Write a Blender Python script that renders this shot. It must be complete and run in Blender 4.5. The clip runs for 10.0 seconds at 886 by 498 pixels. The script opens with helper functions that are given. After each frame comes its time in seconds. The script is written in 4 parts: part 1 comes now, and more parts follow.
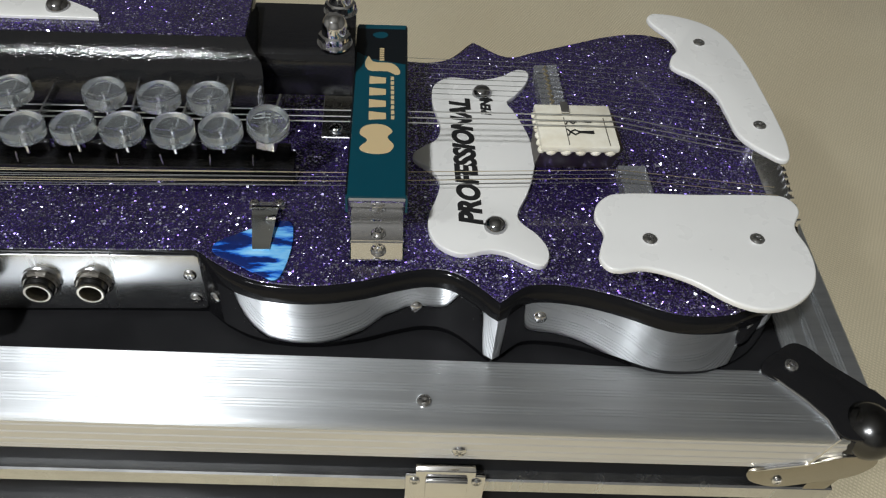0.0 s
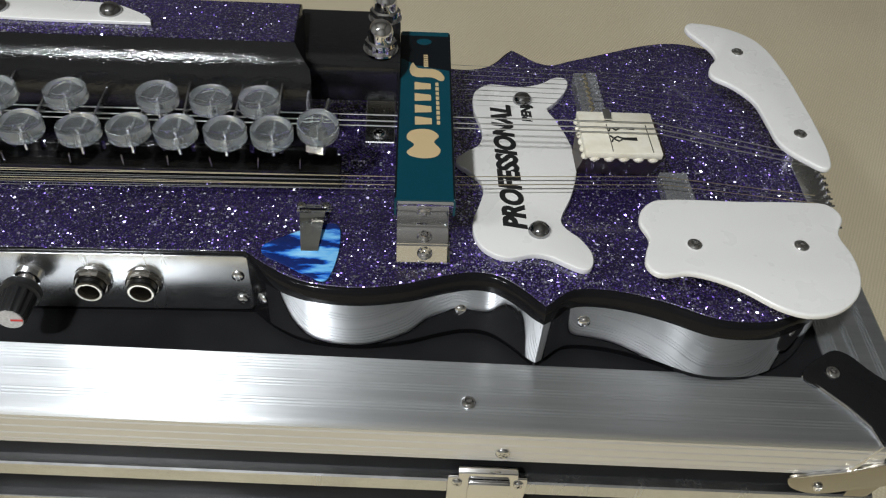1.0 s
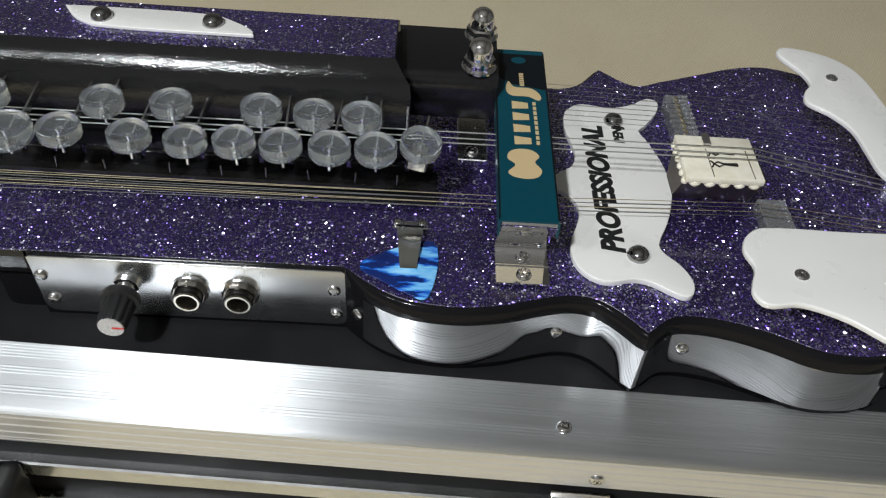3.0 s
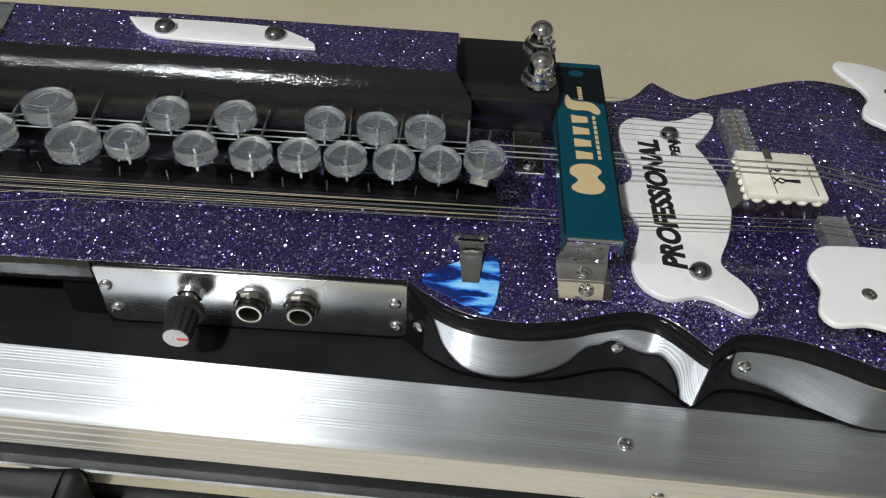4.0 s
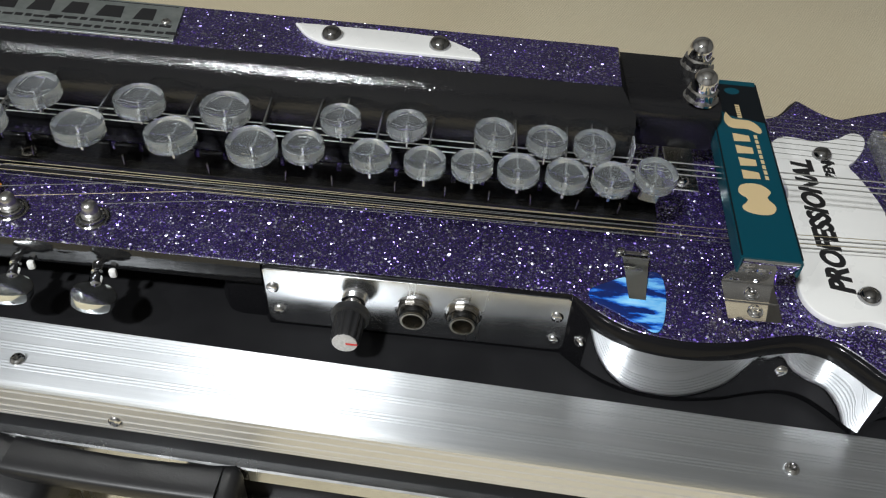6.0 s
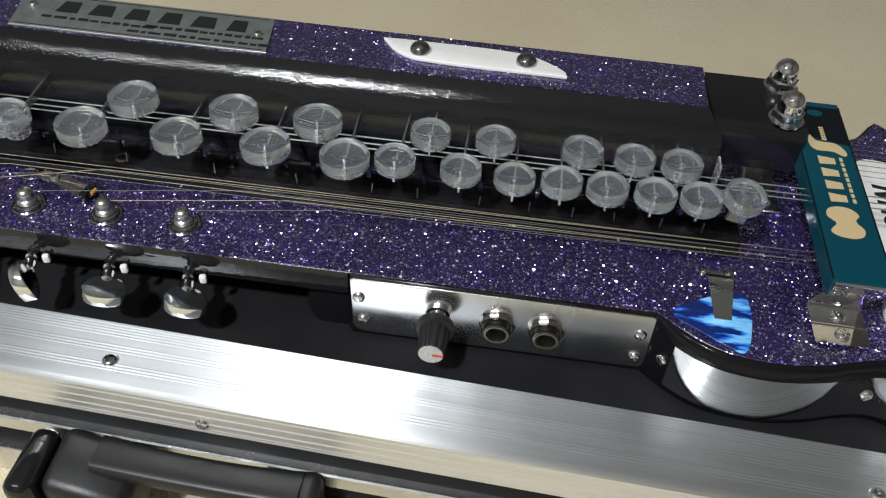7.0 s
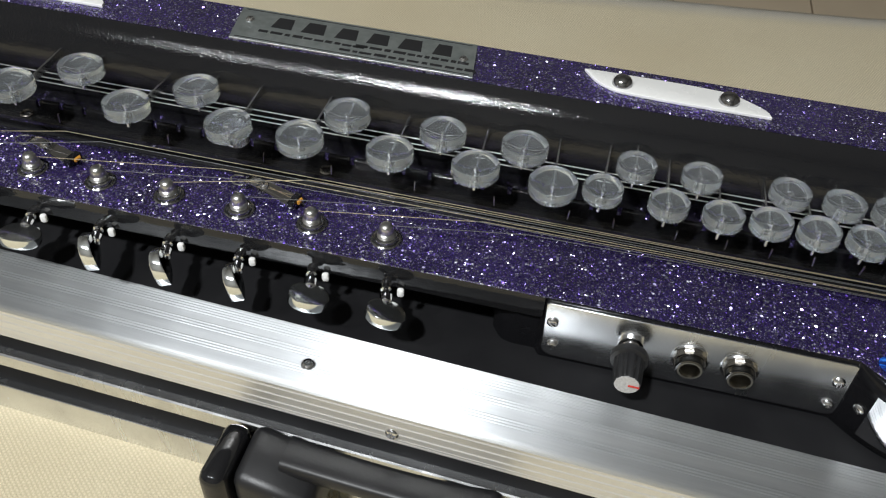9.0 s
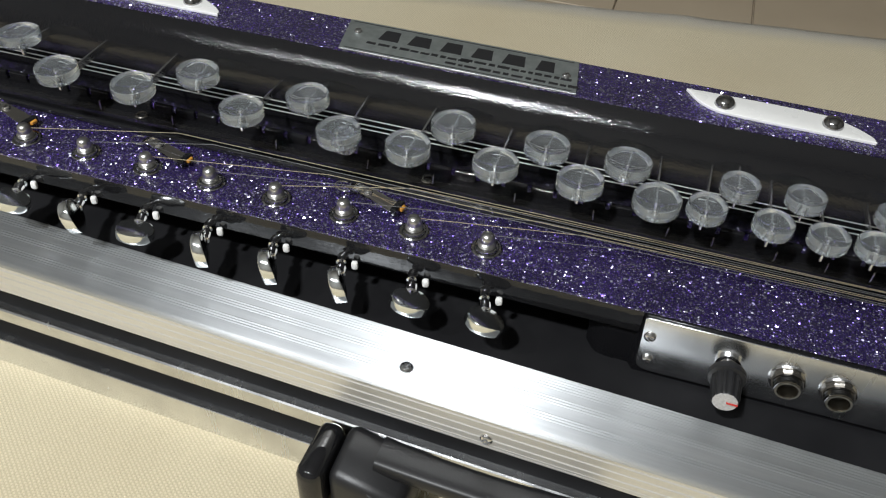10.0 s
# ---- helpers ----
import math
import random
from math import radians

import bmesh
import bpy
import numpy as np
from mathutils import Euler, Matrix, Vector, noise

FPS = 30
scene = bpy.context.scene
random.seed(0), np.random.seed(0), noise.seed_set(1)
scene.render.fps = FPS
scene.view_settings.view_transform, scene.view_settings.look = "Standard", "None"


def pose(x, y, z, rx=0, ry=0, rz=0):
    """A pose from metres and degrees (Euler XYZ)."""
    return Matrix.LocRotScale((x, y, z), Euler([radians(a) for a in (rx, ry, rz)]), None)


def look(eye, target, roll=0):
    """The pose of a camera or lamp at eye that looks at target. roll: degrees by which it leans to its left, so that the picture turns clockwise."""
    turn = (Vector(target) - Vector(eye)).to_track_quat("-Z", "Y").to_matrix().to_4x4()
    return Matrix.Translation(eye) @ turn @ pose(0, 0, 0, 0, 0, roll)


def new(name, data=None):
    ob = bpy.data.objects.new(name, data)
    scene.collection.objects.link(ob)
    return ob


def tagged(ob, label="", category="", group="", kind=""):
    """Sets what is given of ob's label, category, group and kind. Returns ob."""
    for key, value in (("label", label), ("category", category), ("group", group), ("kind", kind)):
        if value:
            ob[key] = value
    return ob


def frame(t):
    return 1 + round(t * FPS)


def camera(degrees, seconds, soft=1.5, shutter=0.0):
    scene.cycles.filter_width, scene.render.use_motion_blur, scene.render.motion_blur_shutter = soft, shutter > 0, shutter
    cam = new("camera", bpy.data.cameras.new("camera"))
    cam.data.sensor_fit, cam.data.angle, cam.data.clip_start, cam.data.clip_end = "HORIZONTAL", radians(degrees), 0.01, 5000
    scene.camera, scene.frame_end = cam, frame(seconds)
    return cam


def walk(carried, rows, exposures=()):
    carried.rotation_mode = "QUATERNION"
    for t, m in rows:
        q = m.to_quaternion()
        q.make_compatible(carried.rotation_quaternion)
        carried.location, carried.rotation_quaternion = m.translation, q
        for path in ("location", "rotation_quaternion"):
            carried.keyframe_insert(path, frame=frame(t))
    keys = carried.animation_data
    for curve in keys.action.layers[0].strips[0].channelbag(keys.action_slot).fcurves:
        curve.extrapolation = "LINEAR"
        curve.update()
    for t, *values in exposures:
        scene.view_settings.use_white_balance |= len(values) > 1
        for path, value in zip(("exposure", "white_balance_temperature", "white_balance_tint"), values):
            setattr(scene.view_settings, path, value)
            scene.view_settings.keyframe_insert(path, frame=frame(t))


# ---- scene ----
cam = camera(55.5, 10.0, soft=1.2)
PATH = [
    (0, (0.002, -0.228, 0.275), (0.154, 1.146, -1.169), 5.1),
    (0.5, (-0.004, -0.23, 0.275), (0.138, 1.155, -1.162), 5.1),
    (1, (-0.012, -0.232, 0.275), (0.115, 1.161, -1.154), 4.9),
    (1.5, (-0.021, -0.234, 0.276), (0.091, 1.165, -1.149), 4.8),
    (2, (-0.028, -0.231, 0.274), (0.071, 1.171, -1.149), 5.0),
    (2.5, (-0.034, -0.229, 0.274), (0.052, 1.179, -1.144), 5.1),
    (4, (-0.06, -0.224, 0.277), (-0.027, 1.187, -1.14), 4.6),
    (4.5, (-0.07, -0.225, 0.279), (-0.058, 1.19, -1.135), 4.2),
    (5, (-0.083, -0.225, 0.28), (-0.093, 1.186, -1.138), 4.1),
    (5.5, (-0.098, -0.225, 0.277), (-0.126, 1.184, -1.142), 4.3),
    (7, (-0.135, -0.229, 0.281), (-0.253, 1.187, -1.126), 3.9),
    (7.5, (-0.148, -0.232, 0.282), (-0.301, 1.186, -1.12), 4.0),
    (8, (-0.162, -0.232, 0.283), (-0.358, 1.176, -1.124), 3.8),
    (8.5, (-0.176, -0.235, 0.284), (-0.411, 1.175, -1.114), 3.7),
    (9, (-0.188, -0.242, 0.285), (-0.469, 1.175, -1.097), 3.5),
    (9.5, (-0.196, -0.247, 0.29), (-0.535, 1.157, -1.094), 3.1),
    (10, (-0.21, -0.256, 0.288), (-0.597, 1.157, -1.073), 3.0),
]
walk(cam, [(t, look(eye, target, roll)) for t, eye, target, roll in PATH],
     exposures=[(0.0, -0.14), (4.0, -0.02), (8.0, 0.1), (10.0, 0.1)])

# world: the faint glow of the room beyond its own lamp
world = bpy.data.worlds.new("world")
scene.world = world
world.use_nodes = True
world.node_tree.nodes["Background"].inputs[0].default_value = (0.92, 0.96, 1.0, 1)
world.node_tree.nodes["Background"].inputs[1].default_value = 0.02

# two unseen bulbs in front of the case; the weaker, further west, added as fill
LAMPS = (((-0.53, -0.80, 1.25), 86), ((-1.00, -0.80, 1.25), 20))
for place, watts in LAMPS:
    lamp_data = bpy.data.lights.new("unseen_light", "POINT")
    lamp_data.shadow_soft_size, lamp_data.energy = 0.045, watts
    lamp_data.color = (0.95, 0.98, 1.0)
    lamp_light = new("unseen_light", lamp_data)
    lamp_light.location = place

MM = 0.001


# ---- materials ----
class Mat:
    """A small wrapper for a node material."""

    def __init__(self, name, color=(0.5, 0.5, 0.5), rough=0.5, metal=0.0, **more):
        self.m = bpy.data.materials.new(name)
        self.m.use_nodes = True
        self.t = self.m.node_tree
        self.p = self.t.nodes["Principled BSDF"]
        self.set("Base Color", (*color, 1))
        self.set("Roughness", rough)
        self.set("Metallic", metal)
        for k, v in more.items():
            self.set(k.replace("_", " "), v)

    def set(self, key, value):
        self.p.inputs[key].default_value = value

    def node(self, kind, **vals):
        n = self.t.nodes.new(kind)
        for k, v in vals.items():
            if k in n.inputs:
                n.inputs[k].default_value = v
        return n

    def link(self, a, b):
        self.t.links.new(a, b)

    def coords(self, scale=(1, 1, 1)):
        c = self.node("ShaderNodeTexCoord")
        m = self.node("ShaderNodeMapping")
        m.inputs["Scale"].default_value = scale
        self.link(c.outputs["Object"], m.inputs["Vector"])
        return m.outputs["Vector"]

    def noise(self, scale, detail=4.0, stretch=(1, 1, 1), rough=0.55):
        n = self.node("ShaderNodeTexNoise", Scale=scale, Detail=detail, Roughness=rough)
        self.link(self.coords(stretch), n.inputs["Vector"])
        return n.outputs["Fac"]

    def ramp(self, fac, stops):
        r = self.node("ShaderNodeValToRGB")
        els = r.color_ramp.elements
        while len(els) < len(stops):
            els.new(0.5)
        for e, (pos, col) in zip(els, stops):
            e.position, e.color = pos, (*col, 1) if len(col) == 3 else col
        self.link(fac, r.inputs["Fac"])
        return r.outputs["Color"]

    def color(self, fac, stops):
        self.link(self.ramp(fac, stops), self.p.inputs["Base Color"])
        return self

    def roughness(self, fac, lo, hi):
        r = self.node("ShaderNodeMapRange")
        r.inputs["To Min"].default_value, r.inputs["To Max"].default_value = lo, hi
        self.link(fac, r.inputs["Value"])
        self.link(r.outputs["Result"], self.p.inputs["Roughness"])
        return self

    def bump(self, fac, strength, distance):
        b = self.node("ShaderNodeBump", Strength=strength, Distance=distance)
        self.link(fac, b.inputs["Height"])
        self.link(b.outputs["Normal"], self.p.inputs["Normal"])
        return self


def glitter():
    """Violet metal-flake lacquer: flakes tilted at random under a clear coat."""
    g = Mat("violet_glitter", (0.03, 0.012, 0.06), 0.35, 0.0, Coat_Weight=1.0, Coat_Roughness=0.04)
    co = g.coords()
    base = g.noise(35, 3)
    dark = g.ramp(base, [(0.3, (0.010, 0.006, 0.030)), (0.7, (0.020, 0.012, 0.062))])
    surfaces = []
    geo = g.node("ShaderNodeNewGeometry")
    for scale, lo, spread in ((1500, 0.40, 1.4), (800, 0.70, 1.25)):
        v = g.node("ShaderNodeTexVoronoi", Scale=scale)
        g.link(co, v.inputs["Vector"])
        sep = g.node("ShaderNodeSeparateColor")
        g.link(v.outputs["Color"], sep.inputs["Color"])
        pick = g.node("ShaderNodeMath")
        pick.operation = "GREATER_THAN"
        pick.inputs[1].default_value = lo
        g.link(sep.outputs["Red"], pick.inputs[0])
        near = g.node("ShaderNodeMath")
        near.operation = "LESS_THAN"
        near.inputs[1].default_value = 0.5
        g.link(v.outputs["Distance"], near.inputs[0])
        mask = g.node("ShaderNodeMath")
        mask.operation = "MULTIPLY"
        mask.use_clamp = True
        g.link(pick.outputs[0], mask.inputs[0])
        g.link(near.outputs[0], mask.inputs[1])
        w = g.node("ShaderNodeTexWhiteNoise")
        w.noise_dimensions = "3D"
        g.link(v.outputs["Position"], w.inputs["Vector"])
        mid = g.node("ShaderNodeVectorMath")
        mid.operation = "SUBTRACT"
        mid.inputs[1].default_value = (0.5, 0.5, 0.5)
        g.link(w.outputs["Color"], mid.inputs[0])
        sc = g.node("ShaderNodeVectorMath")
        sc.operation = "SCALE"
        sc.inputs["Scale"].default_value = spread
        g.link(mid.outputs[0], sc.inputs[0])
        add = g.node("ShaderNodeVectorMath")
        add.operation = "ADD"
        g.link(sc.outputs[0], add.inputs[0])
        g.link(geo.outputs["Normal"], add.inputs[1])
        nrm = g.node("ShaderNodeVectorMath")
        nrm.operation = "NORMALIZE"
        g.link(add.outputs[0], nrm.inputs[0])
        flake = g.node("ShaderNodeBsdfAnisotropic", Roughness=0.28)
        hue = g.ramp(sep.outputs["Green"], [(0.0, (0.20, 0.10, 0.75)), (0.45, (0.46, 0.36, 0.98)), (0.8, (0.86, 0.88, 1.0))])
        g.link(hue, flake.inputs["Color"])
        g.link(nrm.outputs[0], flake.inputs["Normal"])
        part_mask = g.node("ShaderNodeMath")
        part_mask.operation = "MULTIPLY"
        part_mask.inputs[1].default_value = 0.8
        g.link(mask.outputs[0], part_mask.inputs[0])
        surfaces.append((part_mask.outputs[0], flake.outputs[0]))
    g.link(dark, g.p.inputs["Base Color"])
    out = g.t.nodes["Material Output"]
    shader = g.p.outputs[0]
    for mask, flake in surfaces:
        mix = g.node("ShaderNodeMixShader")
        g.link(mask, mix.inputs[0])
        g.link(shader, mix.inputs[1])
        g.link(flake, mix.inputs[2])
        shader = mix.outputs[0]
    g.link(shader, out.inputs["Surface"])
    return g.m


M = {}
M["glitter"] = glitter()
lac = Mat("black_lacquer", (0.008, 0.008, 0.009), 0.1, Specular_IOR_Level=0.5)
lac.bump(lac.noise(1000, 1), 0.25, 0.0005).roughness(lac.noise(60, 4), 0.05, 0.11)
M["lacquer"] = lac.m
smooth = Mat("black_gloss", (0.010, 0.010, 0.011), 0.12)
smooth.roughness(smooth.noise(120, 4), 0.05, 0.11).bump(smooth.noise(110, 3), 0.2, 0.0009)
M["gloss"] = smooth.m
bdy = Mat("black_body_paint", (0.007, 0.007, 0.008), 0.14, Specular_IOR_Level=0.16)
bdy.roughness(bdy.noise(120, 4), 0.06, 0.16).bump(bdy.noise(140, 3), 0.15, 0.0006)
M["body_black"] = bdy.m
lam = Mat("black_laminate", (0.010, 0.010, 0.011), 0.7, Specular_IOR_Level=0.03)
lam.bump(lam.noise(900, 2), 0.15, 0.0003).roughness(lam.noise(14, 5), 0.45, 0.62).color(
    lam.noise(25, 5), [(0.35, (0.011, 0.011, 0.012)), (0.75, (0.017, 0.017, 0.018))])
M["laminate"] = lam.m
alu = Mat("brushed_aluminium", (0.78, 0.79, 0.80), 0.44, 0.9, Anisotropic=0.99)
grain = alu.node("ShaderNodeCombineXYZ")
for axis, value in zip("XYZ", (0.04, 1.0, 1.0)):
    grain.inputs[axis].default_value = value
alu.link(grain.outputs[0], alu.p.inputs["Tangent"])
alu.roughness(alu.noise(60, 6, (0.05, 6, 6)), 0.42, 0.47)
alu.bump(alu.noise(420, 4, (0.02, 6, 6)), 0.10, 0.0003)
alu.color(alu.noise(34, 7, (0.22, 5, 5), 0.68), [(0.34, (0.56, 0.58, 0.60)), (0.64, (0.68, 0.70, 0.72))])
M["alu"] = alu.m
fac = Mat("drawn_aluminium", (0.80, 0.79, 0.77), 0.4, 0.8)
fac.roughness(fac.noise(70, 5, (0.03, 4, 4)), 0.34, 0.46).bump(fac.noise(500, 3, (0.02, 4, 4)), 0.05, 0.0002)
fac.color(fac.noise(30, 5, (0.3, 3, 3)), [(0.3, (0.74, 0.73, 0.71)), (0.7, (0.83, 0.82, 0.80))])
M["alu_face"] = fac.m
sat = Mat("satin_aluminium", (0.74, 0.75, 0.76), 0.24, 1.0)
sat.roughness(sat.noise(90, 5, (1, 1, 0.1)), 0.16, 0.34).color(
    sat.noise(40, 5), [(0.3, (0.62, 0.63, 0.64)), (0.7, (0.80, 0.81, 0.82))])
M["satin"] = sat.m
mir = Mat("polished_metal_band", (0.80, 0.80, 0.81), 0.08, 1.0)
mir.roughness(mir.noise(150, 5, (0.1, 0.1, 4)), 0.015, 0.09).bump(mir.noise(60, 2, (1, 1, 0.1)), 0.012, 0.0006)
M["mirror"] = mir.m
chr_ = Mat("chrome", (0.82, 0.82, 0.83), 0.09, 1.0)
chr_.roughness(chr_.noise(400, 3), 0.03, 0.1)
M["chrome"] = chr_.m
nik = Mat("nickel", (0.44, 0.41, 0.35), 0.2, 1.0)
nik.roughness(nik.noise(500, 3), 0.12, 0.32)
M["nickel"] = nik.m
pgm = Mat("peg_metal", (0.86, 0.89, 0.89), 0.22, 1.0)
pgm.roughness(pgm.noise(120, 4), 0.08, 0.2)
M["peg"] = pgm.m
M["cast"] = Mat("dull_nickel", (0.58, 0.57, 0.55), 0.3, 1.0).m
# darkened chrome: on the domed screws the colour holds the room's dark reflection
drk = Mat("darkened_chrome", (0.40, 0.40, 0.41), 0.1, 1.0)
drk.roughness(drk.noise(400, 3), 0.05, 0.16)
M["darkened"] = drk.m
M["gunmetal"] = Mat("dark_nickel", (0.30, 0.28, 0.25), 0.25, 1.0).m
M["dark_metal"] = Mat("blackened_metal", (0.10, 0.10, 0.10), 0.22, 1.0).m
M["steel_string"] = Mat("steel_string", (0.80, 0.80, 0.78), 0.36, 1.0).m
M["dull_string"] = Mat("dull_string", (0.34, 0.34, 0.33), 0.4, 1.0).m
M["brass_string"] = Mat("brass_string", (0.85, 0.74, 0.52), 0.38, 1.0).m
wht = Mat("white_acrylic", (0.80, 0.80, 0.78), 0.28, Subsurface_Weight=0.0)
wht.color(wht.noise(30, 3), [(0.3, (0.75, 0.745, 0.72)), (0.7, (0.775, 0.77, 0.745))]).roughness(wht.noise(60, 3), 0.24, 0.32)
M["white"] = wht.m
crm = Mat("cream_bone", (0.78, 0.74, 0.62), 0.4)
crm.color(crm.noise(160, 4), [(0.3, (0.70, 0.65, 0.52)), (0.7, (0.82, 0.79, 0.68))]).bump(crm.noise(500, 3), 0.15, 0.0004)
M["cream"] = crm.m
dkw = Mat("dark_wood", (0.03, 0.02, 0.015), 0.45)
dkw.color(dkw.noise(90, 5, (0.2, 1, 3)), [(0.3, (0.015, 0.010, 0.008)), (0.7, (0.05, 0.032, 0.022))])
M["dark_wood"] = dkw.m
clr = Mat("clear_acrylic", (0.91, 0.965, 1.0), 0.06, Transmission_Weight=0.94, IOR=1.49)
clr.roughness(clr.noise(260, 4), 0.01, 0.05).bump(clr.noise(130, 2), 0.2, 0.0012)
M["clear"] = clr.m
hz = Mat("hazy_acrylic", (0.85, 0.86, 0.9), 0.25, Transmission_Weight=0.85, IOR=1.45)
hz.roughness(hz.noise(300, 4), 0.12, 0.4)
M["hazy"] = hz.m
tea = Mat("teal_print", (0.005, 0.10, 0.13), 0.3, Specular_IOR_Level=0.3)
tea.color(tea.noise(9, 4), [(0.3, (0.001, 0.040, 0.060)), (0.7, (0.002, 0.055, 0.080))])
M["teal"] = tea.m
M["gold_print"] = Mat("gold_print", (0.55, 0.42, 0.23), 0.4).m
M["black_print"] = Mat("black_print", (0.012, 0.012, 0.013), 0.45).m
M["black_gloss_print"] = Mat("black_gloss_print", (0.006, 0.008, 0.010), 0.35, Specular_IOR_Level=0.15).m
M["red"] = Mat("red_paint", (0.55, 0.03, 0.02), 0.4).m
plt = Mat("etched_plate", (0.42, 0.46, 0.45), 0.34, 0.85)
plt.color(plt.noise(220, 5), [(0.3, (0.36, 0.40, 0.39)), (0.7, (0.50, 0.54, 0.53))]).roughness(plt.noise(90, 4), 0.26, 0.45)
M["etched"] = plt.m
rub = Mat("black_plastic", (0.014, 0.014, 0.015), 0.4, Specular_IOR_Level=0.45)
rub.bump(rub.noise(900, 3), 0.2, 0.0003).roughness(rub.noise(45, 4), 0.34, 0.52)
M["plastic"] = rub.m
cap = Mat("grey_cap", (0.45, 0.44, 0.43), 0.42, 0.2)
cap.color(cap.noise(900, 3), [(0.35, (0.42, 0.41, 0.40)), (0.65, (0.56, 0.55, 0.54))])
M["cap"] = cap.m
orn = Mat("amber_plastic", (0.6, 0.28, 0.04), 0.3)
M["amber"] = orn.m
# near-black: painted shade inside openings, also the colour of the wire staples
M["dark_hole"] = Mat("dark_hole", (0.006, 0.006, 0.006), 0.6).m


def pick_material():
    """Blue marbled celluloid with dark bands."""
    m = Mat("blue_marbled_celluloid", (0.05, 0.25, 0.8), 0.16, Coat_Weight=0.5)
    m.color(m.noise(75, 4, (0.6, 2.6, 1)), [(0.0, (0.005, 0.01, 0.05)), (0.46, (0.006, 0.02, 0.13)), (0.49, (0.01, 0.12, 0.62)),
                                             (0.56, (0.16, 0.5, 0.9)), (0.75, (0.42, 0.74, 0.95))])
    return m.m


M["pick"] = pick_material()


def cloth_material():
    c = Mat("cream_woven_cloth", (0.60, 0.52, 0.38), 0.85, Sheen_Weight=0.2)
    co = c.coords()
    waves = []
    for turn, dist in ((0.5, 0.0), (-0.9, 0.0)):
        mp = c.node("ShaderNodeMapping")
        mp.inputs["Rotation"].default_value = (0, 0, turn)
        c.link(co, mp.inputs["Vector"])
        w = c.node("ShaderNodeTexWave", Scale=165.0, Distortion=1.6, Detail=2.0)
        w.inputs["Detail Scale"].default_value = 2.0
        c.link(mp.outputs[0], w.inputs["Vector"])
        waves.append(w.outputs["Fac"])
    mul = c.node("ShaderNodeMath")
    mul.operation = "MULTIPLY"
    c.link(waves[0], mul.inputs[0])
    c.link(waves[1], mul.inputs[1])
    col = c.node("ShaderNodeMix")
    col.data_type = "RGBA"
    big = c.ramp(c.noise(5, 5), [(0.3, (0.60, 0.51, 0.345)), (0.7, (0.67, 0.59, 0.42))])
    fine = c.ramp(mul.outputs[0], [(0.0, (0.82, 0.82, 0.79)), (0.6, (1.0, 1.0, 1.0))])
    col.blend_type = "MULTIPLY"
    col.inputs[0].default_value = 1.0
    c.link(big, col.inputs[6])
    c.link(fine, col.inputs[7])
    c.link(col.outputs[2], c.p.inputs["Base Color"])
    c.bump(mul.outputs[0], 0.4, 0.0008)
    return c.m


M["cloth"] = cloth_material()
til = Mat("glazed_floor_tile", (0.44, 0.38, 0.30), 0.3)
til.color(til.noise(7, 5), [(0.3, (0.33, 0.265, 0.185)), (0.7, (0.38, 0.31, 0.22))])
M["tile"] = til.m
M["grout"] = Mat("grout", (0.40, 0.33, 0.24), 0.8).m
wal = Mat("wall_paint", (0.62, 0.58, 0.50), 0.7)
wal.color(wal.noise(3, 5), [(0.3, (0.24, 0.235, 0.22)), (0.7, (0.29, 0.285, 0.27))])
M["wall"] = wal.m
glow = Mat("lamp_diffuser", (0.9, 0.9, 0.9), 0.5)
glow.p.inputs["Emission Color"].default_value = (1, 0.96, 0.9, 1)
glow.p.inputs["Emission Strength"].default_value = 3.0
M["lamp"] = glow.m


# ---- mesh helpers: shapes are written in millimetres ----
def mesh_of(name, bm, material, smooth_below=35):
    bmesh.ops.recalc_face_normals(bm, faces=bm.faces)
    for v in bm.verts:
        v.co *= MM
    me = bpy.data.meshes.new(name)
    bm.to_mesh(me)
    bm.free()
    me.materials.append(material)
    if smooth_below:
        me.shade_smooth()
        me.set_sharp_from_angle(angle=radians(smooth_below))
    return me


def part(name, bm, material, parent, label="", at=None, smooth_below=35):
    ob = new(name, mesh_of(name, bm, M[material], smooth_below))
    ob.parent = parent
    if at is not None:
        ob.matrix_basis = at
    return tagged(ob, label)


def share(name, me, parent, at, label=""):
    """One more part on mesh data that is already there."""
    ob = new(name, me)
    ob.parent = parent
    ob.matrix_basis = at
    return tagged(ob, label)


def mm(x, y, z, rx=0, ry=0, rz=0):
    return pose(x * MM, y * MM, z * MM, rx, ry, rz)


def thing(name, label, category, m=None, group="", kind=""):
    ob = new(name)
    ob.empty_display_size = 0.01
    if m is not None:
        ob.matrix_basis = m
    return tagged(ob, label, category, group, kind)


def add_box(bm, x0, x1, y0, y1, z0, z1, bevel=0.0, seg=2):
    r = bmesh.ops.create_cube(bm, size=1)
    vs = r["verts"]
    for v in vs:
        v.co = Vector(((x0 + x1) / 2 + v.co.x * (x1 - x0), (y0 + y1) / 2 + v.co.y * (y1 - y0), (z0 + z1) / 2 + v.co.z * (z1 - z0)))
    if bevel:
        edges = {e for v in vs for e in v.link_edges}
        bmesh.ops.bevel(bm, geom=list(edges), offset=bevel, segments=seg, affect="EDGES", profile=0.5)
    return bm


def box(x0, x1, y0, y1, z0, z1, bevel=0.0, seg=2):
    return add_box(bmesh.new(), x0, x1, y0, y1, z0, z1, bevel, seg)


